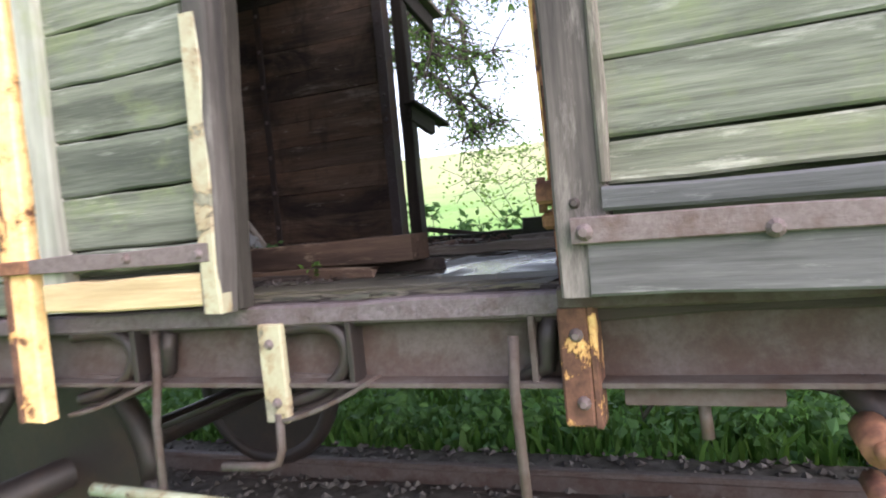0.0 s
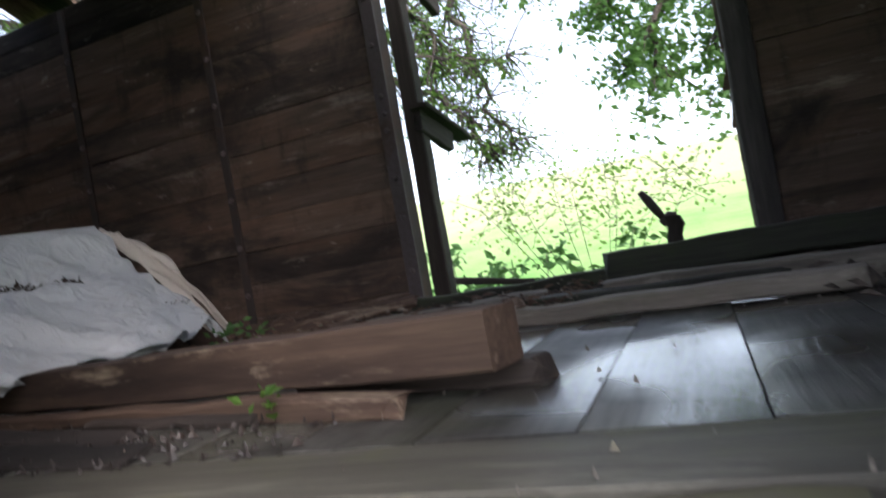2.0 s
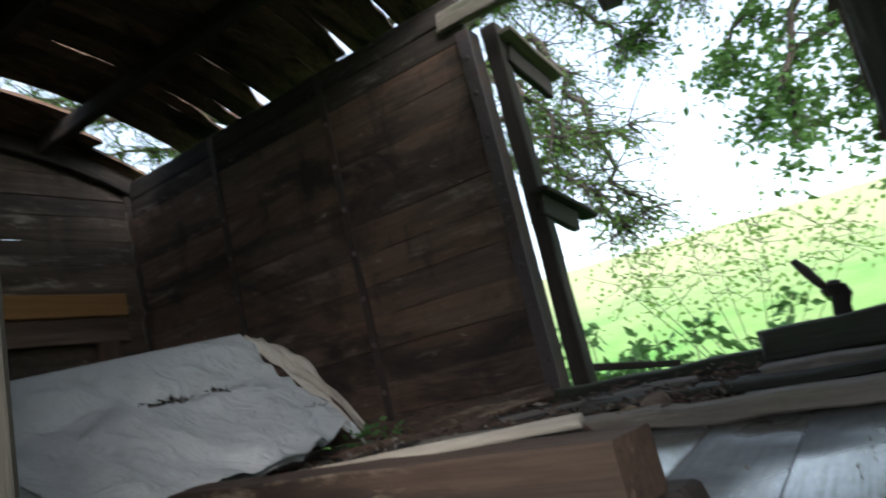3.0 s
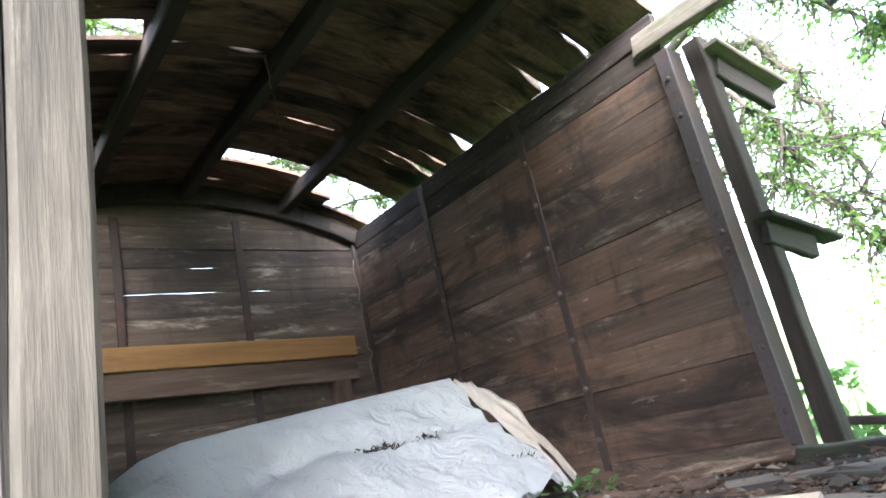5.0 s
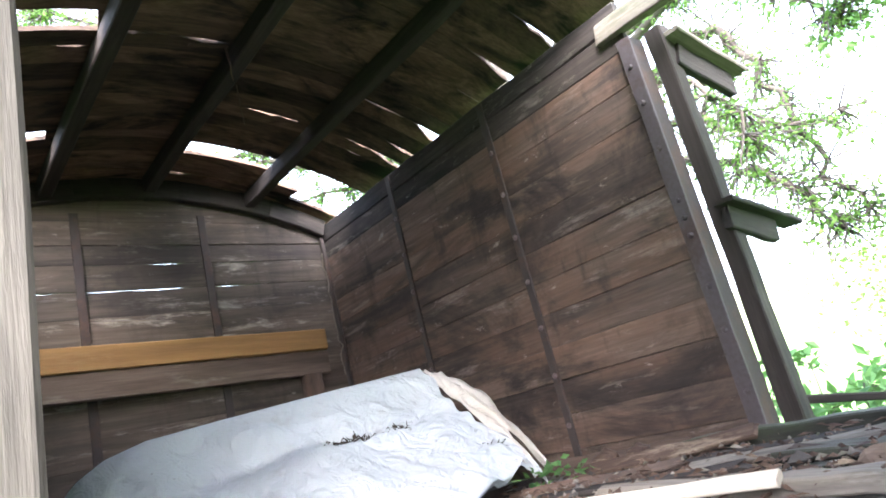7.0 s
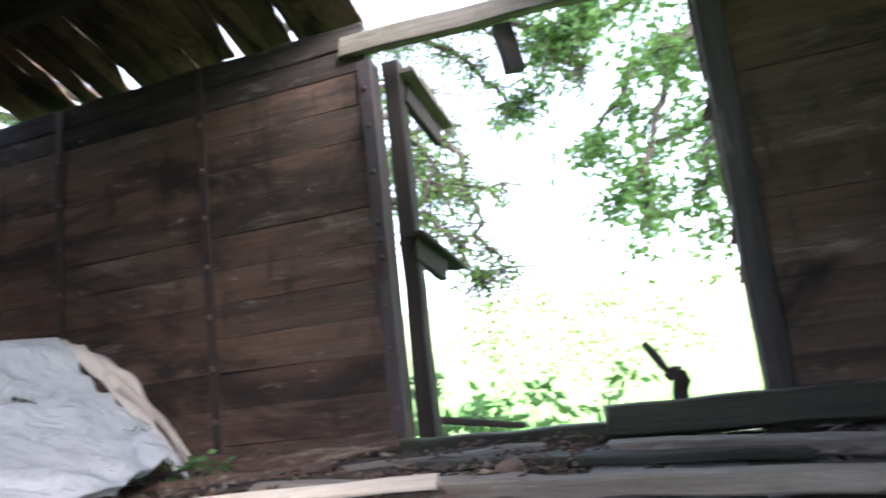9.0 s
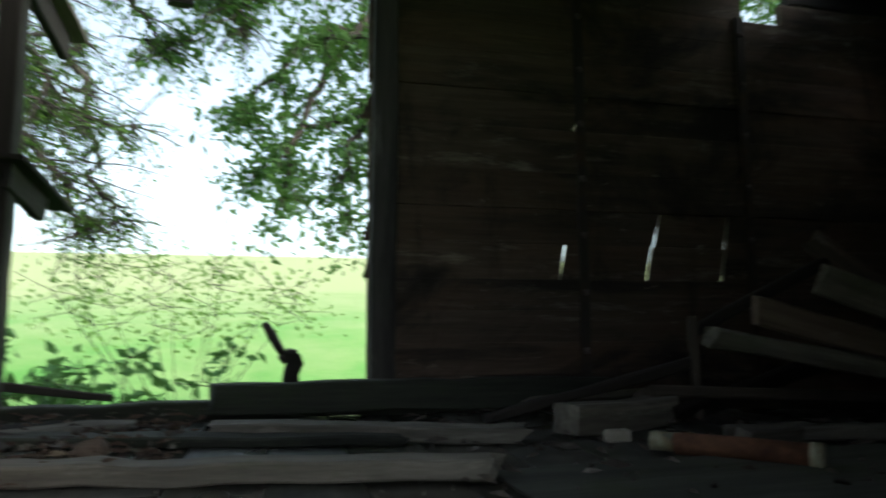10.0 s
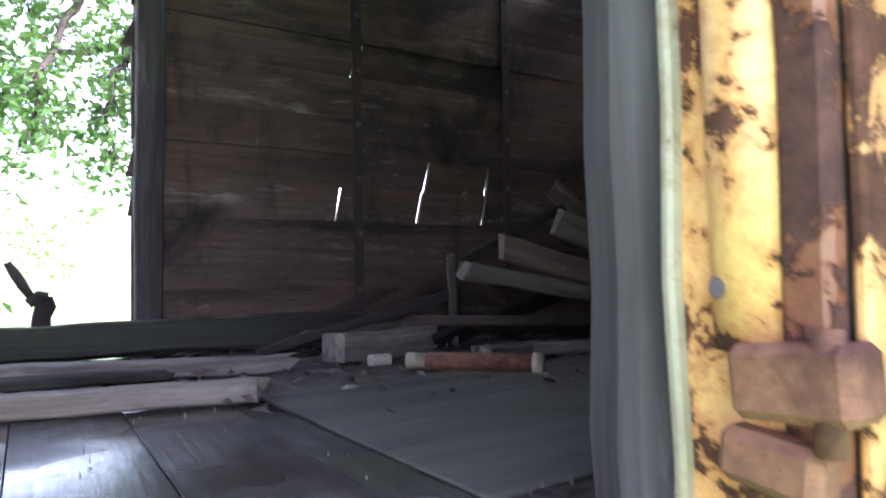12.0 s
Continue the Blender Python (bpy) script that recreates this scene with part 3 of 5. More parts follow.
mesh.from_pydata(ROOF_V, [], ROOF_F)
ceiling = put("ceiling", finish(mesh, roof_material()), label="decayed dark roof boards with holes and missing planks", category="roof", kind="structure")
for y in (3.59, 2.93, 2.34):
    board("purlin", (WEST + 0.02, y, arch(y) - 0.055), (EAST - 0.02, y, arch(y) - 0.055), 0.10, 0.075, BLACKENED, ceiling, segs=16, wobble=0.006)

# ---- far doorway ----
bar = thing("door_1", (DOOR_W, FAR, FLOOR), "open far doorway with rusty iron edging and a weathered header", "doorway", kind="structure")
board("edge_iron", (DOOR_W + 0.011, FAR - 0.012, 1.30), (DOOR_W + 0.019, FAR - 0.012, 3.06), 0.066, 0.014, EDGE_IRON, bar, segs=8, wobble=0.002, chamfer=0.002)
board("edge_flange", (DOOR_W + 0.034, FAR + 0.045, 1.30), (DOOR_W + 0.042, FAR + 0.045, 3.06), 0.012, 0.11, DARK_STRAP, bar, segs=8, wobble=0.002, chamfer=0.002)
bolts(bar, BOLT_EDGE, [(DOOR_W + 0.014, FAR - 0.022, z) for z in (1.47, 1.72, 1.9, 2.12, 2.2, 2.28, 2.52, 2.74, 2.92)])
board("jamb", (DOOR_E + 0.045, FAR + 0.012, 1.28), (DOOR_E + 0.062, FAR + 0.012, 3.2), 0.10, 0.12, GREY_POST, bar, segs=10, wobble=0.004, spin=0)
board("header", (-1.86, FAR + 0.0, 3.155), (-0.2, FAR + 0.0, 3.10), 0.095, 0.06, OLD_PLANK, bar, segs=8, wobble=0.006, ragged=0.02)
board("hanging_cleat", (-1.085, FAR + 0.05, 3.08), (-1.055, FAR + 0.07, 2.86), 0.09, 0.05, BLACKENED, bar, segs=3)

# the outer runner post beside the far doorway
post = thing("door_post", (-1.68, 4.32, FLOOR), "dark weathered timber post with two bracket boards outside the doorway", "post")
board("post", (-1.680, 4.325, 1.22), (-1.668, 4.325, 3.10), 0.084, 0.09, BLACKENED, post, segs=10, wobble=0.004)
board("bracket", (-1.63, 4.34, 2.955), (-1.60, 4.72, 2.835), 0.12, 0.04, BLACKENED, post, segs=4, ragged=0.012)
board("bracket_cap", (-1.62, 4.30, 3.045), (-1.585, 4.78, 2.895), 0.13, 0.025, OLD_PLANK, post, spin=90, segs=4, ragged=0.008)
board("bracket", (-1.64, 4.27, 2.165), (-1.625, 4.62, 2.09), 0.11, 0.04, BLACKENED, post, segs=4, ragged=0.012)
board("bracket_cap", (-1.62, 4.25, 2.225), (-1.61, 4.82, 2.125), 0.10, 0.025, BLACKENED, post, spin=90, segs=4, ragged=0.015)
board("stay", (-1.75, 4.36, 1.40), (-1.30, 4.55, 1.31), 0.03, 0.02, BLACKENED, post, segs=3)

# ---- near doorway: sill, leaves and posts ----
sill = thing("threshold", (-0.9, 1.58, 1.22), "purple-grey steel threshold of the wagon with flaking paint", "threshold", kind="structure")
board("sill_plate", (-4.5, 1.665, 1.234), (-0.205, 1.665, 1.236), 0.056, 0.06, SILL, sill, segs=24, wobble=0.003, chamfer=0.007)
board("sill_plate", (-0.20, 1.635, 1.25), (2.4, 1.635, 1.25), 0.05, 0.05, FRAME, sill, segs=12, wobble=0.002)
for i in range(22):
    a = -1.05 + i * 0.038
    board("splinter", (a, 1.708 + dice.uniform(-0.008, 0.016), FLOOR + dice.uniform(-0.03, 0.002)), (a + dice.uniform(0.05, 0.17), 1.715 + dice.uniform(-0.015, 0.03), FLOOR + dice.uniform(-0.03, 0.0)),
          dice.uniform(0.006, 0.016), dice.uniform(0.012, 0.035), dice.choice((MOSSY, MOSSY, BLACKENED, BLACKENED, SPLIT_PINE)), sill, segs=3, ragged=0.012, wobble=0.004)

leaf = thing("door_leaf", (-1.4, 1.57, FLOOR), "green-grey planked wagon door with raw pine bottom rail", "door", "wagon doors")
for z0, z1 in zip((1.39, 1.455, 1.61, 1.765, 1.92, 2.07, 2.22, 2.38, 2.54), (1.453, 1.608, 1.763, 1.918, 2.068, 2.218, 2.378, 2.538, 2.7)):
    board("plank", (-1.60, 1.585, (z0 + z1) / 2), (-1.10, 1.585, (z0 + z1) / 2), z1 - z0 - 0.004, 0.03, GREEN_BOARD, leaf, segs=5, wobble=0.004)
board("stile", (-1.635, 1.572, 1.285), (-1.620, 1.572, 2.75), 0.085, 0.06, PALE_STILE, leaf, segs=8)
board("bottom_rail", (-1.67, 1.568, 1.328), (-1.082, 1.568, 1.328), 0.085, 0.062, RAW_EDGE, leaf, segs=5, wobble=0.003)
board("cover_strip", (-1.068, 1.552, 1.265), (-1.045, 1.552, 2.02), 0.060, 0.05, CREAM, leaf, segs=6)
board("cover_strip", (-1.045, 1.558, 2.02), (-1.02, 1.558, 2.7), 0.05, 0.03, GREEN_BOARD, leaf, segs=5)
board("post", (-1.072, 1.566, 1.262), (-0.962, 1.566, 3.05), 0.066, 0.072, GREY_POST, leaf, segs=12, wobble=0.005)
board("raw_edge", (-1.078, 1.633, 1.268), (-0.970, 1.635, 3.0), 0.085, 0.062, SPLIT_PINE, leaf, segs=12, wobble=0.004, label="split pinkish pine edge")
strap = board("strap", (-1.70, 1.528, 1.425), (-1.055, 1.528, 1.42), 0.045, 0.012, STRAP, leaf, segs=4, chamfer=0.002, label="rusty iron strap")
bolts(strap, BOLT_RUST, [(-1.325, 1.518, 1.424), (-1.085, 1.518, 1.421)])
board("edge_channel", (-1.772, 1.56, 0.965), (-1.715, 1.56, 3.0), 0.085, 0.05, YELLOW_CLEAN, leaf, segs=8, wobble=0.003, label="flaking yellow steel channel")
board("edge_flange", (-1.822, 1.545, 0.965), (-1.765, 1.545, 3.0), 0.03, 0.03, YELLOW_RUST, leaf, segs=8, wobble=0.003)
block("clasp", (-1.82, 1.515, 1.405), (-1.70, 1.545, 1.445), RUST, leaf)

leaf = thing("door_leaf", (0.2, 1.5, FLOOR), "green-grey planked sliding wagon door with a silvered post", "door", "wagon doors")
for z0, z1 in zip((1.483, 1.572, 1.725, 1.885, 2.045, 2.205, 2.365, 2.525), (1.570, 1.723, 1.883, 2.043, 2.203, 2.363, 2.523, 2.70)):
    board("plank", (-0.07, 1.515, (z0 + z1) / 2), (1.25, 1.515, (z0 + z1) / 2), z1 - z0 - 0.003, 0.03, GREEN_BOARD, leaf, segs=8, wobble=0.003)
board("rail", (-0.065, 1.490, 1.456), (1.25, 1.490, 1.440), 0.046, 0.06, DARK_RAIL, leaf, segs=8, wobble=0.002)
board("bottom_board", (-0.10, 1.492, 1.345), (1.25, 1.492, 1.325), 0.15, 0.05, DARK_RAIL, leaf, segs=8, wobble=0.004)
board("post", (-0.112, 1.51, 1.27), (-0.115, 1.51, 3.05), 0.105, 0.07, GREY_POST, leaf, segs=10, wobble=0.004)
board("edge_moulding", (-0.058, 1.485, 1.49), (-0.054, 1.485, 2.9), 0.020, 0.045, OLD_PLANK, leaf, segs=8)
strap = board("strap", (-0.128, 1.458, 1.398), (1.2, 1.458, 1.380), 0.052, 0.012, STRAP, leaf, segs=4, chamfer=0.003, label="grey-brown iron strap")
bolts(strap, BOLT_GREY, [(-0.103, 1.447, 1.398), (0.225, 1.447, 1.380), (0.6, 1.447, 1.388)])
bolts(leaf, BOLT_DARK, [(-0.12, 1.472, 1.455)])
channel = thing("door_channel", (-0.2, 1.68, FLOOR), "rusty steel door channel with flaking yellow paint", "door frame")
board("edge_channel", (-0.193, 1.738, 1.26), (-0.200, 1.738, 3.0), 0.03, 0.082, YELLOW, channel, segs=12, wobble=0.003)
board("edge_flange", (-0.192, 1.678, 1.26), (-0.199, 1.678, 3.0), 0.026, 0.038, RUST_FLAKE, channel, segs=12, wobble=0.003)
board("front_flange", (-0.145, 1.651, 1.26), (-0.150, 1.651, 3.0), 0.085, 0.012, YELLOW, channel, segs=12, wobble=0.002)
put("bead", tube_mesh([(-0.190 - 0.0035 * i, 1.724, 1.50 + 0.15 * i) for i in range(11)], 0.030, YELLOW, 16), channel, None, "half-round yellow bead, flaking to rust")
board("edge_lip", (-0.205, 1.778, 1.26), (-0.212, 1.778, 3.0), 0.03, 0.012, CREAM, channel, segs=12, wobble=0.003)
hinge = put("hinge", box_mesh((0.050, 0.086, 0.052), RUST, 0.007), channel, Matrix.Translation((-0.209, 1.679, 1.483)) @ Matrix.Rotation(radians(-4), 4, "X"), "heavy rusted hinge knuckle")
put("pin", tube_mesh([(-0.222, 1.655, 1.44), (-0.222, 1.655, 1.52)], 0.010, RUST, 10), hinge)
put("hinge", box_mesh((0.044, 0.075, 0.04), RUST, 0.008), channel, Matrix.Translation((-0.208, 1.698, 1.425)) @ Matrix.Rotation(radians(6), 4, "X"))
for z in (1.32, 1.545, 1.80, 2.05):
    put("bolt", BOLT_RUST, channel, Matrix.Translation((-0.213, 1.735, z)) @ Matrix.Rotation(radians(-90), 4, "Z"))
jamb = thing("door_2", (-0.16, 1.82, FLOOR), "silvered wooden jamb of the near doorway", "doorway", kind="structure")
board("jamb", (-0.150, 1.847, FLOOR), (-0.168, 1.857, 3.15), 0.10, 0.116, JAMB, jamb, segs=14, wobble=0.005, chamfer=0.015)

# ---- underframe ----
under = thing("underframe", (-0.9, 1.7, 1.0), "brown rusty steel solebar and brake gear under the wagon", "underframe")
block("solebar", (WEST, 1.70, 1.05), (EAST, 1.712, 1.225), FRAME, under, 0.002)
block("flange", (WEST, 1.63, 1.045), (EAST, 1.70, 1.058), FRAME, under, 0.002)
block("far_solebar", (WEST, 4.02, 1.05), (EAST, 4.03, 1.225), FRAME, under, 0.002)
for x in (-3.2, -1.9, -0.45, 0.9):
    block("cross_member", (x, 1.72, 1.05), (x + 0.06, 4.02, 1.2), GREASE, under)
for x in (-1.40, -0.28):
    block("web", (x, 1.64, 1.05), (x + 0.014, 1.70, 1.21), FRAME, under, 0.002)
    put("gusset", tube_mesh([(x + 0.05, 1.67, 1.20), (x + 0.035, 1.672, 1.15), (x + 0.03, 1.672, 1.09), (x - 0.05, 1.668, 1.055)], [0.022, 0.026, 0.024, 0.012], GREASE, 10), under)
def bracket_stay(x0, reach):
    """A pressed stay: a curved flange that rises from the foot of the bracket to the solebar, a vertical rib and a dark
    bow in place of a shaded cut.
    """
    foot = [(x0 + reach * f, 1.655, 0.962 + 0.098 * f ** 1.4) for f in np.linspace(0, 1, 7)]
    for p, q in zip(foot, foot[1:]):
        board("stay_flange", p, q, 0.012, 0.085, FRAME, under, segs=1, wobble=0.0, chamfer=0.002)
    bm = bmesh.new()
    flat = [(p[0], 1.688, p[2]) for p in foot] + [(x0, 1.688, 1.07)]
    face = bm.faces.new([bm.verts.new(p) for p in flat])
    rim = bmesh.ops.extrude_face_region(bm, geom=[face])["geom"]
    bmesh.ops.translate(bm, verts=[g for g in rim if isinstance(g, bmesh.types.BMVert)], vec=(0, 0.010, 0))
    bmesh.ops.recalc_face_normals(bm, faces=bm.faces)
    mesh = bpy.data.meshes.new("stay_web")
    bm.to_mesh(mesh)
    bm.free()
    put("stay_web", finish(mesh, FRAME), under)
    block("stay_rib", (x0 + reach * 0.78, 1.635, 1.055), (x0 + reach * 0.84, 1.70, 1.212), GREASE, under, 0.002)
    # dark bowed tube, added for the shade in the oval cut
    bow = [(x0 + reach * u, 1.660, w) for u, w in ((0.02, 1.195), (0.4, 1.204), (0.62, 1.19), (0.72, 1.15), (0.70, 1.10), (0.56, 1.055), (0.3, 1.02), (0.02, 1.0))]
    put("stay_lip", tube_mesh(smooth_path(bow, 4), 0.019, GREASE, 8), under)


block("bracket", (-1.005, 1.615, 0.955), (-0.932, 1.64, 1.218), CREAM, under, 0.004, "pale flaking bracket plate")
bracket_stay(-0.955, 0.26)
bracket_stay(-1.73, 0.33)
bolts(under, BOLT_RUST, [(-0.970, 1.61, 1.165), (-0.963, 1.61, 1.01), (-0.165, 1.60, 1.17), (-0.16, 1.60, 1.02)])
block("bracket", (-0.205, 1.61, 0.965), (-0.138, 1.64, 1.232), YELLOW_RUST, under, 0.006, "rusty bracket with yellow paint")
block("bracket_flange", (-0.140, 1.612, 0.96), (-0.122, 1.69, 1.232), YELLOW_RUST, under, 0.004)
put("stay_rod", tube_mesh([(-1.36, 1.62, 1.2), (-1.345, 1.60, 1.1), (-1.37, 1.60, 0.95), (-1.375, 1.60, 0.6)], 0.012, FRAME), under)
put("stay_rod", tube_mesh([(-0.31, 1.62, 1.17), (-0.312, 1.60, 1.05), (-0.30, 1.60, 0.55)], 0.013, FRAME), under)
put("hook", tube_mesh([(-0.965, 1.62, 0.98), (-0.97, 1.62, 0.88), (-0.985, 1.62, 0.845), (-1.02, 1.62, 0.835), (-1.16, 1.61, 0.832)], 0.012, FRAME), under)
put("brake_lever", tube_mesh([(-1.62, 1.58, 0.755), (-1.2, 1.58, 0.74), (-0.7, 1.58, 0.715), (-0.3, 1.6, 0.70)], 0.02, GREENPIPE), under, None, "pale green brake lever")
put("brake_rod", tube_mesh([(-1.75, 2.0, 0.8), (-1.4, 2.0, 0.92), (-0.9, 2.05, 1.0)], 0.012, GREASE), under)
put("brake_rod", tube_mesh([(-0.12, 2.2, 0.98), (-0.1, 2.2, 0.8), (0.02, 2.2, 0.98)], 0.012, GREASE), under)
put("safety_loop", tube_mesh([(0.33, 2.2, 1.05), (0.34, 2.2, 0.9), (0.45, 2.2, 0.87), (0.62, 2.2, 0.88)], 0.012, GREASE), under)
block("brake_plate", (-0.08, 1.66, 1.0), (0.24, 1.67, 1.05), FRAME, under, 0.002)
put("pin", tube_mesh([(0.08, 1.75, 1.0), (0.085, 1.75, 0.9)], 0.014, STRAP), under)
for x in (0.78, -2.5):
    put("axle_guard", tube_mesh([(x - 0.42, 1.70, 1.04), (x - 0.3, 1.68, 0.9), (x - 0.24, 1.66, 0.6), (x - 0.2, 1.66, 0.3)], 0.035, GREASE, 6), under)
    put("axle_guard", tube_mesh([(x + 0.42, 1.70, 1.04), (x + 0.3, 1.68, 0.9), (x + 0.24, 1.66, 0.6)], 0.035, GREASE, 6), under)
    for i in range(5):
        board("spring_leaf", (x - 0.42 + 0.06 * i, 1.62, 0.98 - 0.018 * i), (x + 0.42 - 0.06 * i, 1.62, 0.98 - 0.018 * i), 0.016, 0.08, GREASE, under, segs=6, bow=-0.06, wobble=0.0)
    put("spring_eye", tube_mesh([(x - 0.40, 1.54, 0.96), (x - 0.40, 1.66, 0.96)], 0.036, RUST, 12), under)
    put("spring_pin", tube_mesh([(x - 0.40, 1.51, 0.96), (x - 0.40, 1.56, 0.96)], 0.018, RUST, 8), under)
    put("spring_pin", tube_mesh([(x - 0.41, 1.51, 0.88), (x - 0.41, 1.6, 0.88)], 0.024, RUST, 8), under)
    block("axle_box", (x - 0.13, 1.55, 0.42), (x + 0.13, 1.75, 0.72), GREASE, under, 0.03)

wheelset = thing("wheelset", (-2.5, MID, 0.05), "dark rusty steel wagon wheels on an axle", "wheels")
for y in (2.2, 3.6):
    ring = [(-2.5 + 0.46 * math.cos(t), y, 0.52 + 0.46 * math.sin(t)) for t in np.linspace(0, 2 * math.pi, 41)]
    put("tyre", tube_mesh(ring, 0.05, GREASE, 8), wheelset)
    put("disc", tube_mesh([(-2.5, y - 0.03, 0.52), (-2.5, y + 0.03, 0.52)], 0.44, GREASE, 32, False), wheelset)
put("axle", tube_mesh([(-2.5, 1.6, 0.52), (-2.5, 4.2, 0.52)], 0.07, GREASE, 12), wheelset)

# ---- track and ground ----
for y in (2.18, 3.62):
    rail = thing("rail", (0, y, -0.09), "rusty steel rail on the ballast", "rail", "rails of the track")
    block("rail_head", (-30, y - 0.034, 0.02), (30, y + 0.034, 0.055), FRAME, rail, 0.008)
    block("rail_web", (-30, y - 0.009, -0.07), (30, y + 0.009, 0.02), FRAME, rail, 0.0)
    block("rail_foot", (-30, y - 0.065, -0.09), (30, y + 0.065, -0.07), FRAME, rail, 0.004)


def land(x, y):
    if y < 4.6:
        base = -0.10
    else:
        base = -0.10 + 0.02 * min(y - 4.6, 4)
    if y > 9:
        base += 0.135 * (y - 9) * min(1, (y - 9) / 10)
    if y > 75:
        base -= 0.12 * (y - 75)
    return base + 0.05 * noise.noise(Vector((x * 0.4, y * 0.4, 3.0))) * (1 if abs(y - 2.9) > 2.2 else 0.2)


xs = sorted({round(v, 2) for v in [*np.linspace(-400, -20, 12), *np.linspace(-20, 20, 70), *np.linspace(20, 400, 12)]})
ys = sorted({round(v, 2) for v in [*np.linspace(-300, -10, 10), *np.linspace(-10, 16, 66), *np.linspace(16, 110, 34), *np.linspace(110, 600, 8)]})
verts = [(x, y, land(x, y)) for y in ys for x in xs]
nx = len(xs)
faces = [(j * nx + i, j * nx + i + 1, (j + 1) * nx + i + 1, (j + 1) * nx + i) for j in range(len(ys) - 1) for i in range(nx - 1)]
mesh = bpy.data.meshes.new("ground")
mesh.from_pydata(verts, [], faces)
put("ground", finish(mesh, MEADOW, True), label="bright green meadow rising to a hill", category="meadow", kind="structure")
bm = bmesh.new()
bmesh.ops.create_grid(bm, x_segments=60, y_segments=12, size=0.5, matrix=Matrix.Translation((-1, 2.75, -0.07)) @ Matrix.Diagonal((24, 3.3, 1, 1)))
for v in bm.verts:
    v.co.z += 0.02 * noise.noise(v.co * 2.1) - (0.08 if abs(v.co.y - 2.75) > 1.5 else 0)
mesh = bpy.data.meshes.new("ballast")
bm.to_mesh(mesh)
bm.free()
put("pavement", finish(mesh, BALLAST, True), label="dirty grey ballast between the rails", category="ballast", kind="structure")


def scatter_stones(count, area, size, seed):
    r = random.Random(seed)
    v, f = [], []
    for _ in range(count):
        s = r.uniform(*size)
        c = Vector((r.uniform(area[0], area[1]), r.uniform(area[2], area[3]), area[4] + s * 0.2))
        base = len(v)
        for d in ((1, 0, 0), (0, 1, 0), (-1, 0, 0), (0, -1, 0), (0, 0, 0.7), (0, 0, -0.6)):
            v.append(c + Vector(d) * s * r.uniform(0.7, 1.3) + Vector((r.uniform(-1, 1), r.uniform(-1, 1), 0)) * s * 0.3)
        for a, b in ((0, 1), (1, 2), (2, 3), (3, 0)):
            f += [(base + a, base + b, base + 4), (base + b, base + a, base + 5)]
    m = bpy.data.meshes.new("stones")
    m.from_pydata(v, [], f)
    return finish(m, STONE)


put("gravel", scatter_stones(2600, (-4, 2.5, 1.6, 4.2, -0.065), (0.012, 0.035), 5), label="loose grey ballast stones along the rails", category="gravel", kind="stuff")


def blades(count, area, height, seed, material, width=0.012):
    r = random.Random(seed)
    v, f = [], []
    for _ in range(count):
        x, y = r.uniform(area[0], area[1]), area[2] + (area[3] - area[2]) * r.random() ** 1.4
        z = land(x, y) - 0.01
        h = r.uniform(*height)
        t = r.uniform(0, 2 * math.pi)
        lean = Vector((r.uniform(-1, 1), r.uniform(-1, 1), 0)) * h * 0.5
        side = Vector((math.cos(t), math.sin(t), 0)) * width * r.uniform(0.7, 2.2)
        p = Vector((x, y, z))
        base = len(v)
        v += [p - side * 0.5, p + side * 0.5, p + lean * 0.4 + Vector((0, 0, h * 0.65)) + side * 0.6, p + lean * 0.4 + Vector((0, 0, h * 0.65)) - side * 0.6, p + lean + Vector((0, 0, h))]
        f += [(base, base + 1, base + 2, base + 3), (base + 3, base + 2, base + 4)]
    m = bpy.data.meshes.new("blades")
    m.from_pydata(v, [], f)
    return finish(m, material)


put("grass", blades(9000, (-7, 4, 4.15, 10), (0.08, 0.24), 9, BLADE, 0.02), label="lush green weeds and grass beside the track", category="grass", kind="stuff")

# ---- inside: timber on the floor ----
beam = thing("timber_beam", (-1.4, 2.35, FLOOR), "split brown box timber lying on wet floor boards", "beam")
board("beam", (-0.807, 2.293, 1.360), (-2.5, 2.66, 1.340), 0.094, 0.10, BOX_BEAM, beam, segs=12, wobble=0.003, chamfer=0.004)
board("splinter", (-0.98, 2.235, 1.290), (-2.3, 2.52, 1.283), 0.034, 0.05, BOX_BEAM, beam, segs=8, ragged=0.03, wobble=0.006)
board("loose_timber", (-0.765, 2.375, 1.290), (-1.3, 2.50, 1.290), 0.040, 0.07, BLACKENED, segs=5, ragged=0.02, label="dark rotten offcut beside the brown beam", category="wood")
board("loose_board", (-1.226, 3.12, 1.325), (-2.25, 2.98, 1.315), 0.055, 0.022, PALE_PLANK, spin=70, segs=8, wobble=0.003, label="pale planed board lying across debris", category="board")
board("loose_plank", (-0.85, 3.68, 1.297), (0.03, 3.37, 1.297), 0.10, 0.045, OLD_PLANK, spin=90, segs=9, wobble=0.010, ragged=0.03, label="thick weathered plank with a broken edge on the floor", category="plank", group="planks by the far doorway")
board("loose_plank", (-1.9, 3.34, 1.295), (-0.19, 2.96, 1.295), 0.09, 0.046, OLD_PLANK, spin=90, segs=18, wobble=0.011, ragged=0.045, label="long grey plank on the wet floor", category="plank", group="planks by the far doorway")
board("loose_plank", (-1.7, 3.78, 1.285), (-0.30, 3.45, 1.285), 0.12, 0.03, MOSSY, spin=90, segs=10, wobble=0.008, ragged=0.03, label="dark mossy plank under the others", category="plank", group="planks by the far doorway")
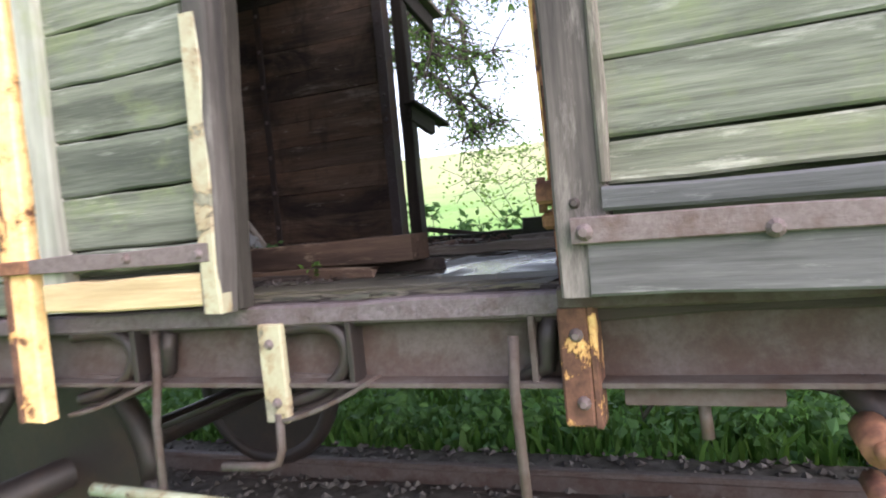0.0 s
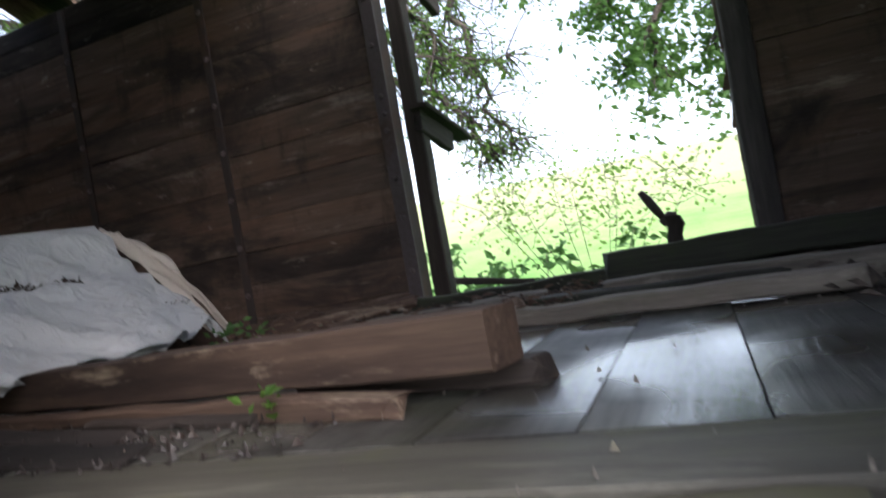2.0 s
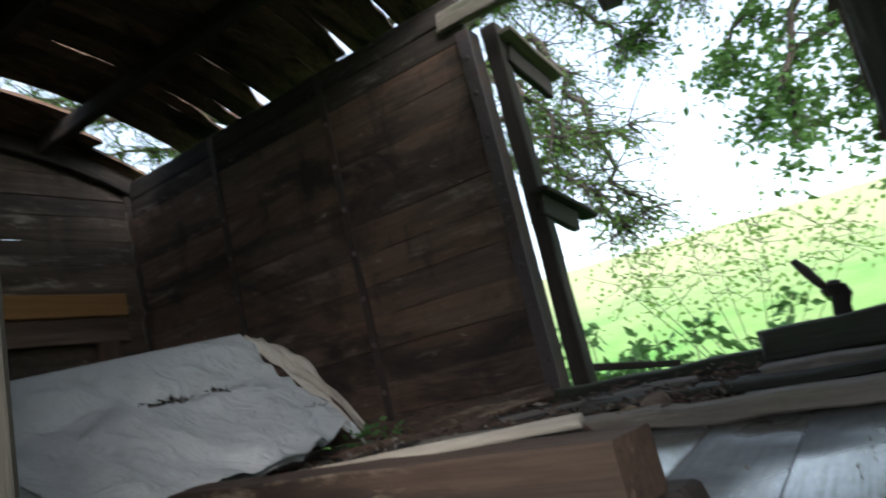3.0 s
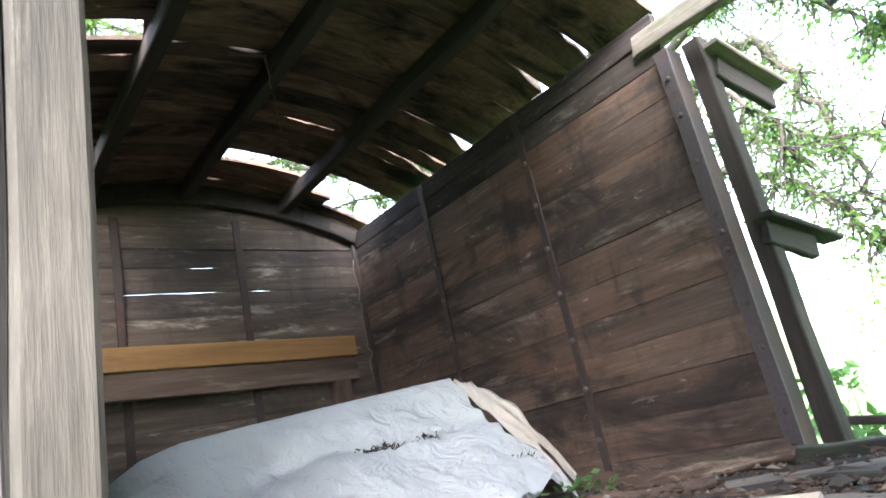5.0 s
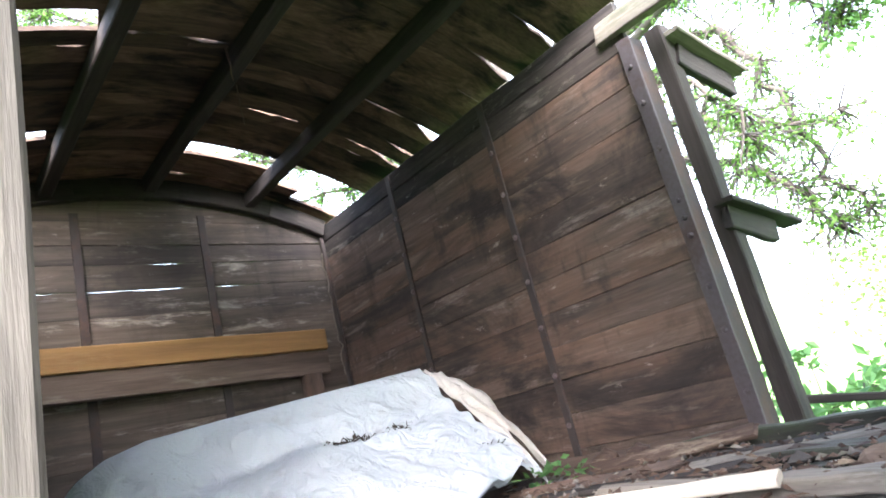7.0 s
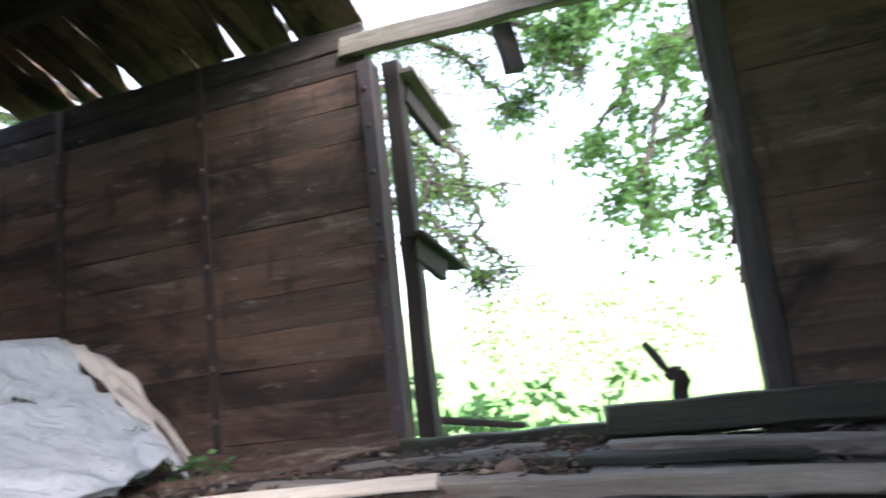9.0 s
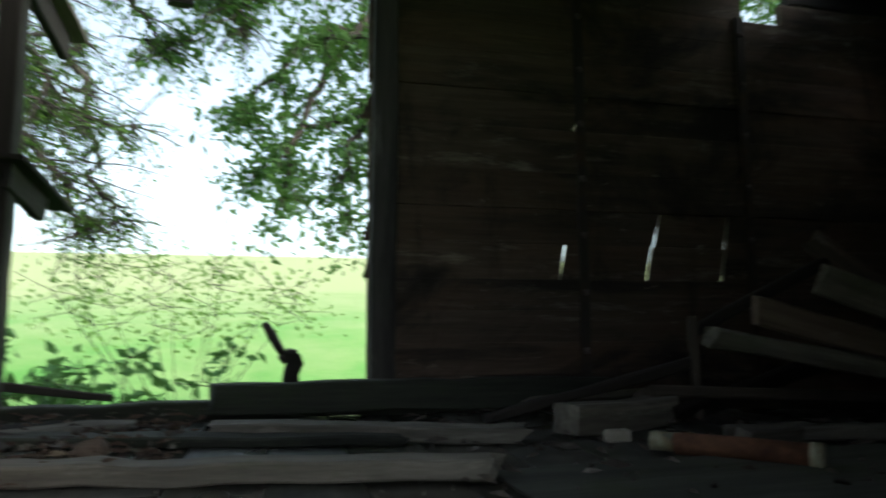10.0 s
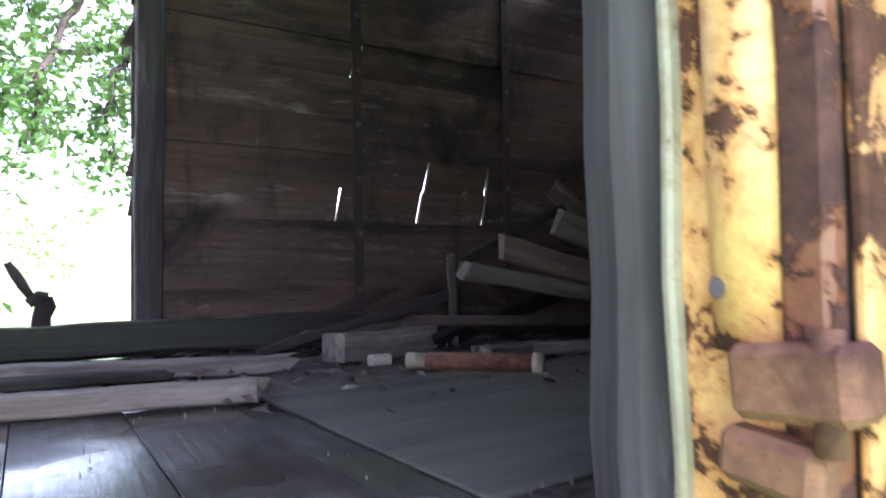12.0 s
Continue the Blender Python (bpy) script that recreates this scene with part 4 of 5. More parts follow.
board("mossy_beam", (-0.865, 4.02, 1.352), (0.62, 3.98, 1.345), 0.105, 0.10, MOSSY, segs=12, wobble=0.006, ragged=0.02, label="dark green mossy beam lying along the far doorway", category="beam")
board("threshold_beam", (-2.3, 4.08, 1.303), (0.5, 4.09, 1.303), 0.068, 0.09, MOSSY, segs=16, wobble=0.010, ragged=0.03, label="rotten dark threshold beam in the far doorway", category="beam")

board("plywood_sheet", (-0.185, 2.56, FLOOR + 0.005), (0.95, 2.60, FLOOR + 0.005), 0.90, 0.009, PLY, spin=90, segs=10, wobble=0.001, chamfer=0.002, ragged=0.01, label="wet grey-green plywood sheet lying on the floor boards", category="plywood")
lever = thing("door_catch", (-0.60, 4.1, 1.4), "dark iron door catch with a slanted lever", "catch")
put("lever", tube_mesh([(-0.705, 4.10, 1.615), (-0.68, 4.10, 1.575), (-0.655, 4.10, 1.53), (-0.63, 4.10, 1.49)], [0.012, 0.018, 0.017, 0.012], DARK_STRAP), lever)
board("base", (-0.605, 4.10, 1.39), (-0.60, 4.10, 1.50), 0.065, 0.04, BLACKENED, lever, segs=3, wobble=0.008)
put("knob", tube_mesh([(-0.645, 4.10, 1.475), (-0.61, 4.10, 1.50), (-0.585, 4.10, 1.495)], [0.018, 0.022, 0.018], DARK_STRAP), lever)

pipe = thing("pipe", (0.44, 2.98, FLOOR), "short rusty pipe with broken white ends on the floor", "pipe")
put("tube", tube_mesh([(0.335, 3.095, 1.30), (0.45, 2.97, 1.302), (0.545, 2.86, 1.30)], 0.028, RUST, 14), pipe)
put("collar", tube_mesh([(0.541, 2.866, 1.30), (0.558, 2.845, 1.30)], 0.032, CREAM, 14), pipe, None, "chipped white collar")
put("liner", tube_mesh([(0.295, 3.14, 1.302), (0.345, 3.085, 1.303)], 0.025, CREAM, 12), pipe)

log = thing("timber_offcut", (0.4, 3.4, FLOOR), "squared grey timber offcut on the floor", "timber")
board("timber", (0.17, 3.40, 1.322), (0.62, 3.58, 1.315), 0.09, 0.10, OLD_PLANK, log, segs=5, wobble=0.006)
board("timber_offcut", (0.55, 3.1, 1.30), (0.82, 3.16, 1.30), 0.05, 0.08, OLD_PLANK, segs=4, ragged=0.02, label="short mossy offcut beside the pipe", category="timber")
block("wood_chip", (0.25, 3.29, 1.27), (0.325, 3.325, 1.305), PALE_PLANK, None, 0.006, "small pale wood block on the floor", "wood")

# dark rotten crumbs in front of the brown beam
for a, b, w, t in (((-1.25, 2.27, 1.28), (-1.75, 2.36, 1.28), 0.03, 0.02), ((-1.5, 2.22, 1.278), (-2.2, 2.38, 1.278), 0.06, 0.015), ((-1.35, 2.1, 1.277), (-1.9, 2.2, 1.277), 0.08, 0.012)):
    board("rotten_strip", a, b, w, t, BLACKENED, spin=80, segs=7, ragged=0.03, wobble=0.007, label="black rotten splinter beside the brown beam", category="wood", group="rotten strips")

# rotten strips along the foot of the far wall
for a, b, w, t, m, sp in (
    ((-1.70, 4.02, 1.335), (-2.45, 3.82, 1.30), 0.07, 0.025, BOX_BEAM, 50), ((-1.35, 3.92, 1.295), (-2.2, 3.72, 1.29), 0.06, 0.02, BLACKENED, 80),
    ((-1.1, 3.85, 1.30), (-1.75, 3.62, 1.295), 0.05, 0.02, OLD_PLANK, 70), ((-1.55, 3.55, 1.295), (-2.3, 3.40, 1.29), 0.08, 0.02, BLACKENED, 85),
    ((-1.9, 3.75, 1.30), (-2.5, 3.5, 1.30), 0.04, 0.02, INNER, 60), ((-2.0, 4.06, 1.31), (-2.7, 4.05, 1.31), 0.08, 0.03, INNER, 20),
    ((-1.2, 3.6, 1.29), (-1.5, 3.75, 1.30), 0.05, 0.015, BOX_BEAM, 80)):
    board("rotten_strip", a, b, w, t, m, spin=sp, segs=6, ragged=0.03, wobble=0.008, label="rotten strip of wood in the litter", category="wood", group="rotten strips")

# the heap of boards at the east end
heap = [
    ((0.765, 3.30, 1.645), (1.65, 3.20, 1.42), 0.085, 0.05, BROWN_RAIL, 4),
    ((0.63, 3.33, 1.56), (1.6, 3.24, 1.39), 0.06, 0.04, OLD_PLANK, 12),
    ((0.76, 3.63, 1.57), (1.41, 3.60, 1.865), 0.04, 0.03, BLACKENED, 0),
    ((0.0, 3.64, 1.30), (0.77, 3.60, 1.475), 0.035, 0.04, BLACKENED, 0),
    ((1.20, 3.50, 1.76), (1.85, 3.38, 1.52), 0.11, 0.03, OLD_PLANK, 15),
    ((1.28, 3.62, 1.92), (1.75, 3.4, 1.45), 0.09, 0.03, INNER, 30),
    ((0.55, 3.62, 1.36), (1.9, 3.5, 1.30), 0.14, 0.04, INNER_GREY, 70),
    ((0.60, 3.20, 1.30), (1.9, 2.9, 1.30), 0.14, 0.04, OLD_PLANK, 85),
    ((0.20, 3.80, 1.33), (0.75, 3.85, 1.345), 0.07, 0.03, OLD_PLANK, 75),
    ((0.95, 2.75, 1.29), (1.9, 3.0, 1.33), 0.10, 0.03, INNER_GREY, 80),
    ((0.735, 3.57, 1.28), (0.742, 3.59, 1.62), 0.035, 0.03, INNER_GREY, 0),
    ((0.62, 3.55, 1.29), (1.6, 3.75, 1.50), 0.10, 0.03, BLACKENED, 40),
]
for a, b, w, t, m, s in heap:
    board("loose_plank", a, b, w, t, m, spin=s, segs=5, ragged=0.02, wobble=0.005, label="broken old board in a tumbled heap", category="plank", group="heap of boards")

red = thing("plastic_cap", (0.83, 2.67, FLOOR + 0.010), "small red plastic cap with a pale rim on the floor", "cap")
put("cap", tube_mesh([(0.81, 2.69, 1.300), (0.83, 2.67, 1.304), (0.85, 2.65, 1.306)], [0.024, 0.026, 0.016], RED_CAP, 14), red)
put("rim", tube_mesh([(0.802, 2.698, 1.300), (0.810, 2.690, 1.300)], 0.027, CREAM, 14), red, None, "pale rim")

# strips of bark that hang from the roof boards, and a wire down the corner
hanging = thing("hanging_strip", (-3.0, 2.86, 3.55), "thin torn strip of wood hanging from the roof boards", "strip")
board("strip", (-3.02, 2.70, arch(2.7) - 0.012), (-2.99, 2.88, arch(2.88) - 0.010), 0.022, 0.006, BROWN_RAIL, hanging, spin=80, segs=5, wobble=0.003, ragged=0.01)
board("strip", (-2.99, 2.87, arch(2.87)), (-3.0, 2.885, 3.40), 0.018, 0.005, BROWN_RAIL, hanging, segs=5, wobble=0.004, taper=0.5)
board("strip", (-3.3, 3.05, arch(3.05)), (-3.31, 3.06, 3.36), 0.012, 0.004, BROWN_RAIL, hanging, segs=5, wobble=0.004, taper=0.5)
wire = thing("wire", (-4.44, 4.09, 2.6), "thin grey wire hanging down the wall corner", "wire")
wires = random.Random(12)
put("strand", tube_mesh([(-4.46 + wires.uniform(-0.018, 0.018), 4.085 + wires.uniform(-0.015, 0.01), 3.05 - 0.05 * i) for i in range(19)], 0.004, OLD_PLANK, 5), wire)

# ---- the bench rails on the west wall ----
shelf = thing("bench_rail", (WEST + 0.05, 3.1, 2.2), "honey pine beam and old rail fixed across the end wall", "rail")
board("beam", (WEST + 0.06, 1.75, 2.471), (WEST + 0.06, 3.965, 2.413), 0.142, 0.06, HONEY, shelf, segs=8, wobble=0.002, label="clean honey-coloured pine beam")
board("rail", (WEST + 0.05, 1.75, 2.320), (WEST + 0.05, 3.96, 2.259), 0.16, 0.05, BROWN_RAIL, shelf, segs=8, wobble=0.003)
board("leg", (WEST + 0.05, 3.82, 1.28), (WEST + 0.05, 3.82, 2.19), 0.07, 0.13, INNER, shelf, segs=5)


# ---- the white sheet ----
def lerp_rows(rows, f):
    """Values between the rows (place, value, ...) at f."""
    for p, q in zip(rows, rows[1:]):
        if f <= q[0]:
            k = (f - p[0]) / (q[0] - p[0])
            return [u + (w - u) * k for u, w in zip(p[1:], q[1:])]
    return list(rows[-1][1:])


PROFILE = [(0, -0.75, 0.0), (0.16, -0.55, 0.55), (0.34, -0.14, 0.95), (0.42, 0.0, 1.0), (0.47, 0.045, 0.93), (0.66, 0.20, 0.585), (0.72, 0.29, 0.52), (0.86, 0.40, 0.31), (1, 0.50, 0.14)]
RIDGE = [(0, -2.955, 0.636), (0.28, -3.02, 0.612), (0.62, -3.05, 0.575), (0.80, -3.06, 0.552), (0.89, -3.07, 0.515), (0.95, -3.08, 0.46), (0.985, -3.08, 0.33), (1, -3.09, 0.03)]


def sheet_point(u, v, lift=0.0):
    """The draped sheet: u runs along its ridge from the gathered end, v from the back hem over the ridge to the front hem."""
    x, high = lerp_rows(RIDGE, u)
    dx, dz = lerp_rows(PROFILE, v)
    y = 3.545 - 1.53 * u + 0.08 * max(0.0, v - 0.42) * max(0.0, 1 - u * 4)
    apron = max(0.0, (v - 0.66) / 0.34) * 0.44 * min(1.0, u / 0.36)
    q = Vector((u * 6, v * 4, 1.3))
    fold = 0.050 * noise.noise(q * 0.6) + 0.040 * noise.noise(q * 1.5) + 0.014 * noise.noise(q * 3.6)
    crease = 0.046 * abs(noise.noise(Vector((u * 7 + v * 9, v * 3 - u * 4, 5.0)))) ** 0.6 + 0.026 * abs(noise.noise(Vector((u * 16 - v * 6, v * 9, 8.0)))) + 0.010 * abs(noise.noise(Vector((u * 30 + v * 12, v * 19 - u * 9, 3.0))))
    near_end = max(0.0, 1 - u / 0.14)
    ripple = near_end * 0.035 * noise.noise(Vector((v * 17, u * 5, 2.0)))
    stay = min(1.0, abs(v - 0.42) * 7) * min(1.0, u * 12 + 0.2)
    z = FLOOR + 0.012 + high * dz + (fold + crease) * stay * 0.8 + ripple * min(1.0, abs(v - 0.42) * 6) + lift * 0.7
    x = x + dx + apron + (fold * 0.8 - crease) * stay * 0.9 + lift
    return Vector((x, y + ripple * 0.8, max(z, FLOOR + 0.006)))


def sheet_grid(u0, u1, v0, v1, n_u, n_v, material, lift=None):
    v, f = [], []
    for i in range(n_u + 1):
        for j in range(n_v + 1):
            u, w = u0 + (u1 - u0) * i / n_u, v0 + (v1 - v0) * j / n_v
            v.append(sheet_point(u, w, lift(i / n_u, j / n_v) if lift else 0.0))
    w = n_v + 1
    for i in range(n_u):
        for j in range(n_v):
            f.append((i * w + j, (i + 1) * w + j, (i + 1) * w + j + 1, i * w + j + 1))
    m = bpy.data.meshes.new("sheet")
    m.from_pydata(v, [], f)
    return finish(m, material, True)


bundle = thing("white_sheet", (-3.0, 3.0, FLOOR), "dirty white plastic sheet draped over a bundle, creased and torn", "sheet")
put("sheet", sheet_grid(0, 1, 0, 1, 110, 90, SHEET), bundle)
put("lower_fold", sheet_grid(0.03, 0.80, 0.70, 1.0, 60, 24, SHEET, lambda a, b: 0.012 + 0.02 * b + 0.11 * max(0, 0.16 - b) * max(0.0, math.sin(7 * a - 0.6))), bundle, None, "overlapping fold of white sheet")


def flap_mesh(a, b, out, seed, material, sag=0.05):
    """A crumpled ribbon of sheet from a to b that stands out by out."""
    r = random.Random(seed)
    a, b, out = Vector(a), Vector(b), Vector(out)
    n, k = 26, 8
    v, f = [], []
    for i in range(n + 1):
        t = i / n
        p = a.lerp(b, t) + Vector((0, 0, sag * math.sin(math.pi * t)))
        for j in range(k + 1):
            s = j / k
            w = Vector((0.025 * noise.noise(Vector((t * 5.3, s * 3, seed + 0.4))), 0.035 * noise.noise(Vector((t * 2.3, s * 3, seed + 5.3))), 0.035 * noise.noise(Vector((t * 5.7, s * 4, seed + 9.6)))))
            v.append(p + out * s * (0.45 + 0.55 * math.sin(math.pi * min(1, t * 1.15 + 0.08))) + Vector((0, 0, 0.045 * math.sin(math.pi * s))) + w)
    for i in range(n):
        for j in range(k):
            f.append((i * (k + 1) + j, (i + 1) * (k + 1) + j, (i + 1) * (k + 1) + j + 1, i * (k + 1) + j + 1))
    m = bpy.data.meshes.new("flap")
    m.from_pydata(v, [], f)
    return finish(m, material, True)


put("flap", flap_mesh((-2.95, 3.55, 1.88), (-2.52, 3.65, 1.37), (0.01, 0.10, -0.06), 3, SHEET_INNER, 0.05), bundle, None, "cream inner side of the open end")
put("flap", flap_mesh((-2.94, 3.64, 1.86), (-2.50, 3.74, 1.38), (0.04, -0.05, -0.10), 11, SHEET_INNER, 0.09), bundle)
put("flap", flap_mesh((-2.74, 3.55, 1.60), (-2.45, 3.62, 1.35), (0.06, 0.08, -0.10), 17, SHEET, 0.03), bundle)


DEAD = wood("dead_leaf", (0.020, 0.014, 0.010), (0.060, 0.042, 0.030), (0.012, 0.009, 0.007), (0.09, 0.07, 0.05))


# ---- litter on the floor ----
def litter_mesh(count, area, seed, material, size):
    r = random.Random(seed)
    v, f = [], []
    for _ in range(count):
        c = Vector((r.uniform(area[0], area[1]), r.uniform(area[2], area[3]), FLOOR + 0.004 + r.random() ** 2 * area[4]))
        t = r.uniform(0, math.pi)
        d = Vector((math.cos(t), math.sin(t), r.uniform(-0.3, 0.3))) * r.uniform(*size)
        n = Vector((-d.y, d.x, r.uniform(-0.5, 0.5) * d.length)).normalized() * d.length * r.uniform(0.12, 0.45)
        h = Vector((0, 0, r.uniform(0.004, 0.014)))
        base = len(v)
        v += [c - d, c + n, c + d, c - n, c + h]
        f += [(base, base + 1, base + 4), (base + 1, base + 2, base + 4), (base + 2, base + 3, base + 4), (base + 3, base, base + 4)]
    m = bpy.data.meshes.new("litter")
    m.from_pydata(v, [], f)
    return finish(m, material)


put("wood_litter", litter_mesh(1300, (-2.6, -0.9, 3.1, 4.05, 0.045), 3, BOX_BEAM, (0.006, 0.035)), label="wood chips and rotten splinters along the far wall", category="litter", kind="stuff")
put("wood_litter", litter_mesh(230, (-2.5, -0.9, 3.15, 4.0, 0.055), 9, OLD_PLANK, (0.006, 0.028)), label="grey wood chips among the rotten litter", category="litter", kind="stuff")
put("wood_litter", litter_mesh(260, (-0.3, 1.8, 2.6, 4.0, 0.03), 4, INNER_GREY, (0.008, 0.04)), label="dark wood chips round the board heap", category="litter", kind="stuff")
put("chip_litter", litter_mesh(60, (-1.0, 0.2, 1.7, 3.2, 0.001), 6, OLD_PLANK, (0.002, 0.006)), label="tiny pale chips on the wet floor", category="litter", kind="stuff")
put("stone_litter", scatter_stones(30, (-2.5, -0.9, 3.2, 4.0, FLOOR + 0.02), (0.01, 0.03), 15), label="rubble on the floor by the far wall", category="rubble", kind="stuff")
for c, s in (((-1.10, 3.36, 1.30), 0.045), ((-2.35, 3.95, 1.33), 0.06), ((-2.2, 3.98, 1.33), 0.055)):
    bm = bmesh.new()
    bmesh.ops.create_icosphere(bm, subdivisions=2, radius=s)
    for p in bm.verts:
        p.co *= 1 + 0.55 * noise.noise(p.co * 26 + Vector(c))
        p.co.z *= 0.75
    mesh = bpy.data.meshes.new("lump")
    bm.to_mesh(mesh)
    bm.free()
    put("rotten_block", finish(mesh, BROWN_RAIL if s < 0.05 else BOX_BEAM), None, Matrix.Translation(c), "crumbled block of wood among the litter", "wood")


# ---- foliage ----
def leaf_cloud(points, per, spread, size, seed, droop=0.3, material=None, round_leaf=False):
    r = random.Random(seed)
    v, f = [], []
    for p in points:
        for _ in range(per):
            c = Vector(p) + Vector((r.gauss(0, spread), r.gauss(0, spread), r.gauss(0, spread * 0.8)))
            d = Vector((r.gauss(0, 1), r.gauss(0, 1), r.gauss(-droop, 0.6))).normalized()
            n = d.orthogonal().normalized()
            n.rotate(Matrix.Rotation(r.uniform(0, 6.28), 3, d))
            s = r.uniform(*size)
            w = s * (0.36 if round_leaf else 0.26)
            fold = d.cross(n) * w * 0.4
            base = len(v)
            v += [c, c + d * s * 0.45 + n * w + fold, c + d * s, c + d * s * 0.45 - n * w + fold]
            f += [(base, base + 1, base + 2), (base, base + 2, base + 3)]
    m = bpy.data.meshes.new("leaves")
    m.from_pydata(v, [], f)
    return finish(m, material)


def joined_tubes(limbs, material, sides=5):
    v, f = [], []
    for pts, radii in limbs:
        m = tube_mesh(pts, radii, material, sides)
        base = len(v)
        v += [p.co.copy() for p in m.vertices]
        f += [tuple(base + k for k in p.vertices) for p in m.polygons]
        bpy.data.meshes.remove(m)
    mesh = bpy.data.meshes.new("limbs")
    mesh.from_pydata(v, [], f)
    return finish(mesh, material, True)


def tree(at, height, radius, paths, seed, twigs, per, spread, size, label, skip=0.35, reach=0.55, material=None):
    r = random.Random(seed)
    root = thing("tree", at, label, "tree", "trees behind the wagon")
    at = Vector(at)
    trunk = [at + Vector((0.12 * math.sin(i), 0.1 * math.cos(1.7 * i), height * i / 7)) for i in range(8)]
    put("trunk", tube_mesh(trunk, [radius * (1 - 0.09 * i) for i in range(8)], BARK, 12), root)
    fine, tips = [], []
    for path in paths:
        pts = smooth_path([at + Vector((0, 0, path[0])), *path[1:]])
        pts = [p + Vector((r.gauss(0, 0.03), r.gauss(0, 0.03), r.gauss(0, 0.03))) for p in pts]
        n = len(pts)
        put("limb", tube_mesh(pts, [radius * 0.24 * (1 - 0.93 * i / (n - 1)) + 0.004 for i in range(n)], BARK, 6), root)
        for _ in range(twigs):
            i = r.randrange(int(n * skip), n)
            p = pts[i]
            run = (pts[min(i + 1, n - 1)] - pts[i - 1]).normalized()
            d = (run * 0.5 + Vector((r.gauss(0, 0.7), r.gauss(0, 0.7), r.gauss(-0.15, 0.55)))).normalized()
            long = r.uniform(0.3, 1.0) * reach
            twig = [p]
            for k in range(4):
                d = (d + Vector((r.gauss(0, 0.2), r.gauss(0, 0.2), r.gauss(-0.10, 0.15)))).normalized()
                twig.append(twig[-1] + d * long / 4)
            fine.append((twig, [0.009, 0.008, 0.006, 0.004, 0.003]))
            tips += twig[1:]
    put("twig", joined_tubes(fine, BARK, 4), root)["kind"] = "stuff"
    put("crown", leaf_cloud(tips, per, spread, size, seed + 1, 0.5, material or LEAF), root)["kind"] = "stuff"
    return root


tree((-5.4, 8.0, -0.1), 8.0, 0.26, [
    (3.2, (-3.5, 7.4, 4.1), (-2.5, 7.0, 4.3), (-2.15, 6.9, 3.6), (-1.95, 6.8, 2.8), (-1.8, 6.8, 2.35)),
    (4.2, (-3.2, 7.4, 4.9), (-1.8, 7.0, 4.7), (-1.2, 6.9, 4.35), (-0.95, 6.8, 4.0)),
    (2.9, (-3.6, 7.2, 3.5), (-2.8, 6.9, 3.2), (-2.2, 6.7, 2.7), (-2.0, 6.7, 2.3)),
    (3.6, (-3.8, 6.6, 4.0), (-2.9, 6.0, 3.9), (-2.2, 5.8, 3.4), (-2.0, 5.8, 2.9)),
    (5.0, (-3.2, 7.0, 5.6), (-1.6, 6.5, 5.2), (-0.4, 6.3, 4.8)),
    (4.6, (-4.4, 6.0, 5.0), (-3.4, 4.8, 4.9), (-2.6, 4.4, 4.6)),
    (5.4, (-4.8, 5.6, 6.0), (-4.2, 4.0, 5.6), (-3.8, 3.0, 5.0)),
    (3.8, (-6.4, 6.6, 4.6), (-7.0, 5.4, 4.6)),
    (4.6, (-6.6, 6.2, 5.2), (-7.0, 5.0, 5.2), (-7.2, 4.4, 5.0)),
    (4.2, (-6.2, 6.4, 4.8), (-6.4, 5.0, 4.8), (-6.6, 4.2, 4.7)),
    (5.0, (-5.8, 5.4, 5.8), (-5.6, 3.6, 5.6), (-5.4, 2.6, 5.4)),
    (5.0, (-5.0, 6.0, 5.6), (-4.4, 4.2, 5.2), (-3.8, 3.4, 4.9), (-3.2, 3.0, 4.8)),
    (5.6, (-5.4, 6.0, 6.2), (-5.2, 4.2, 5.8), (-4.6, 3.6, 5.2), (-4.0, 3.2, 5.0)),
    (4.4, (-3.6, 7.6, 5.0), (-2.6, 7.4, 4.9), (-1.9, 7.3, 4.4), (-1.6, 7.2, 3.8)),
    (3.4, (-4.0, 7.4, 3.9), (-3.0, 7.0, 3.7), (-2.4, 6.8, 3.3), (-1.7, 6.7, 3.0))],
    21, 135, 4, 0.045, (0.025, 0.055), "old tree with thin dark twigs and small green leaves", material=LEAF)
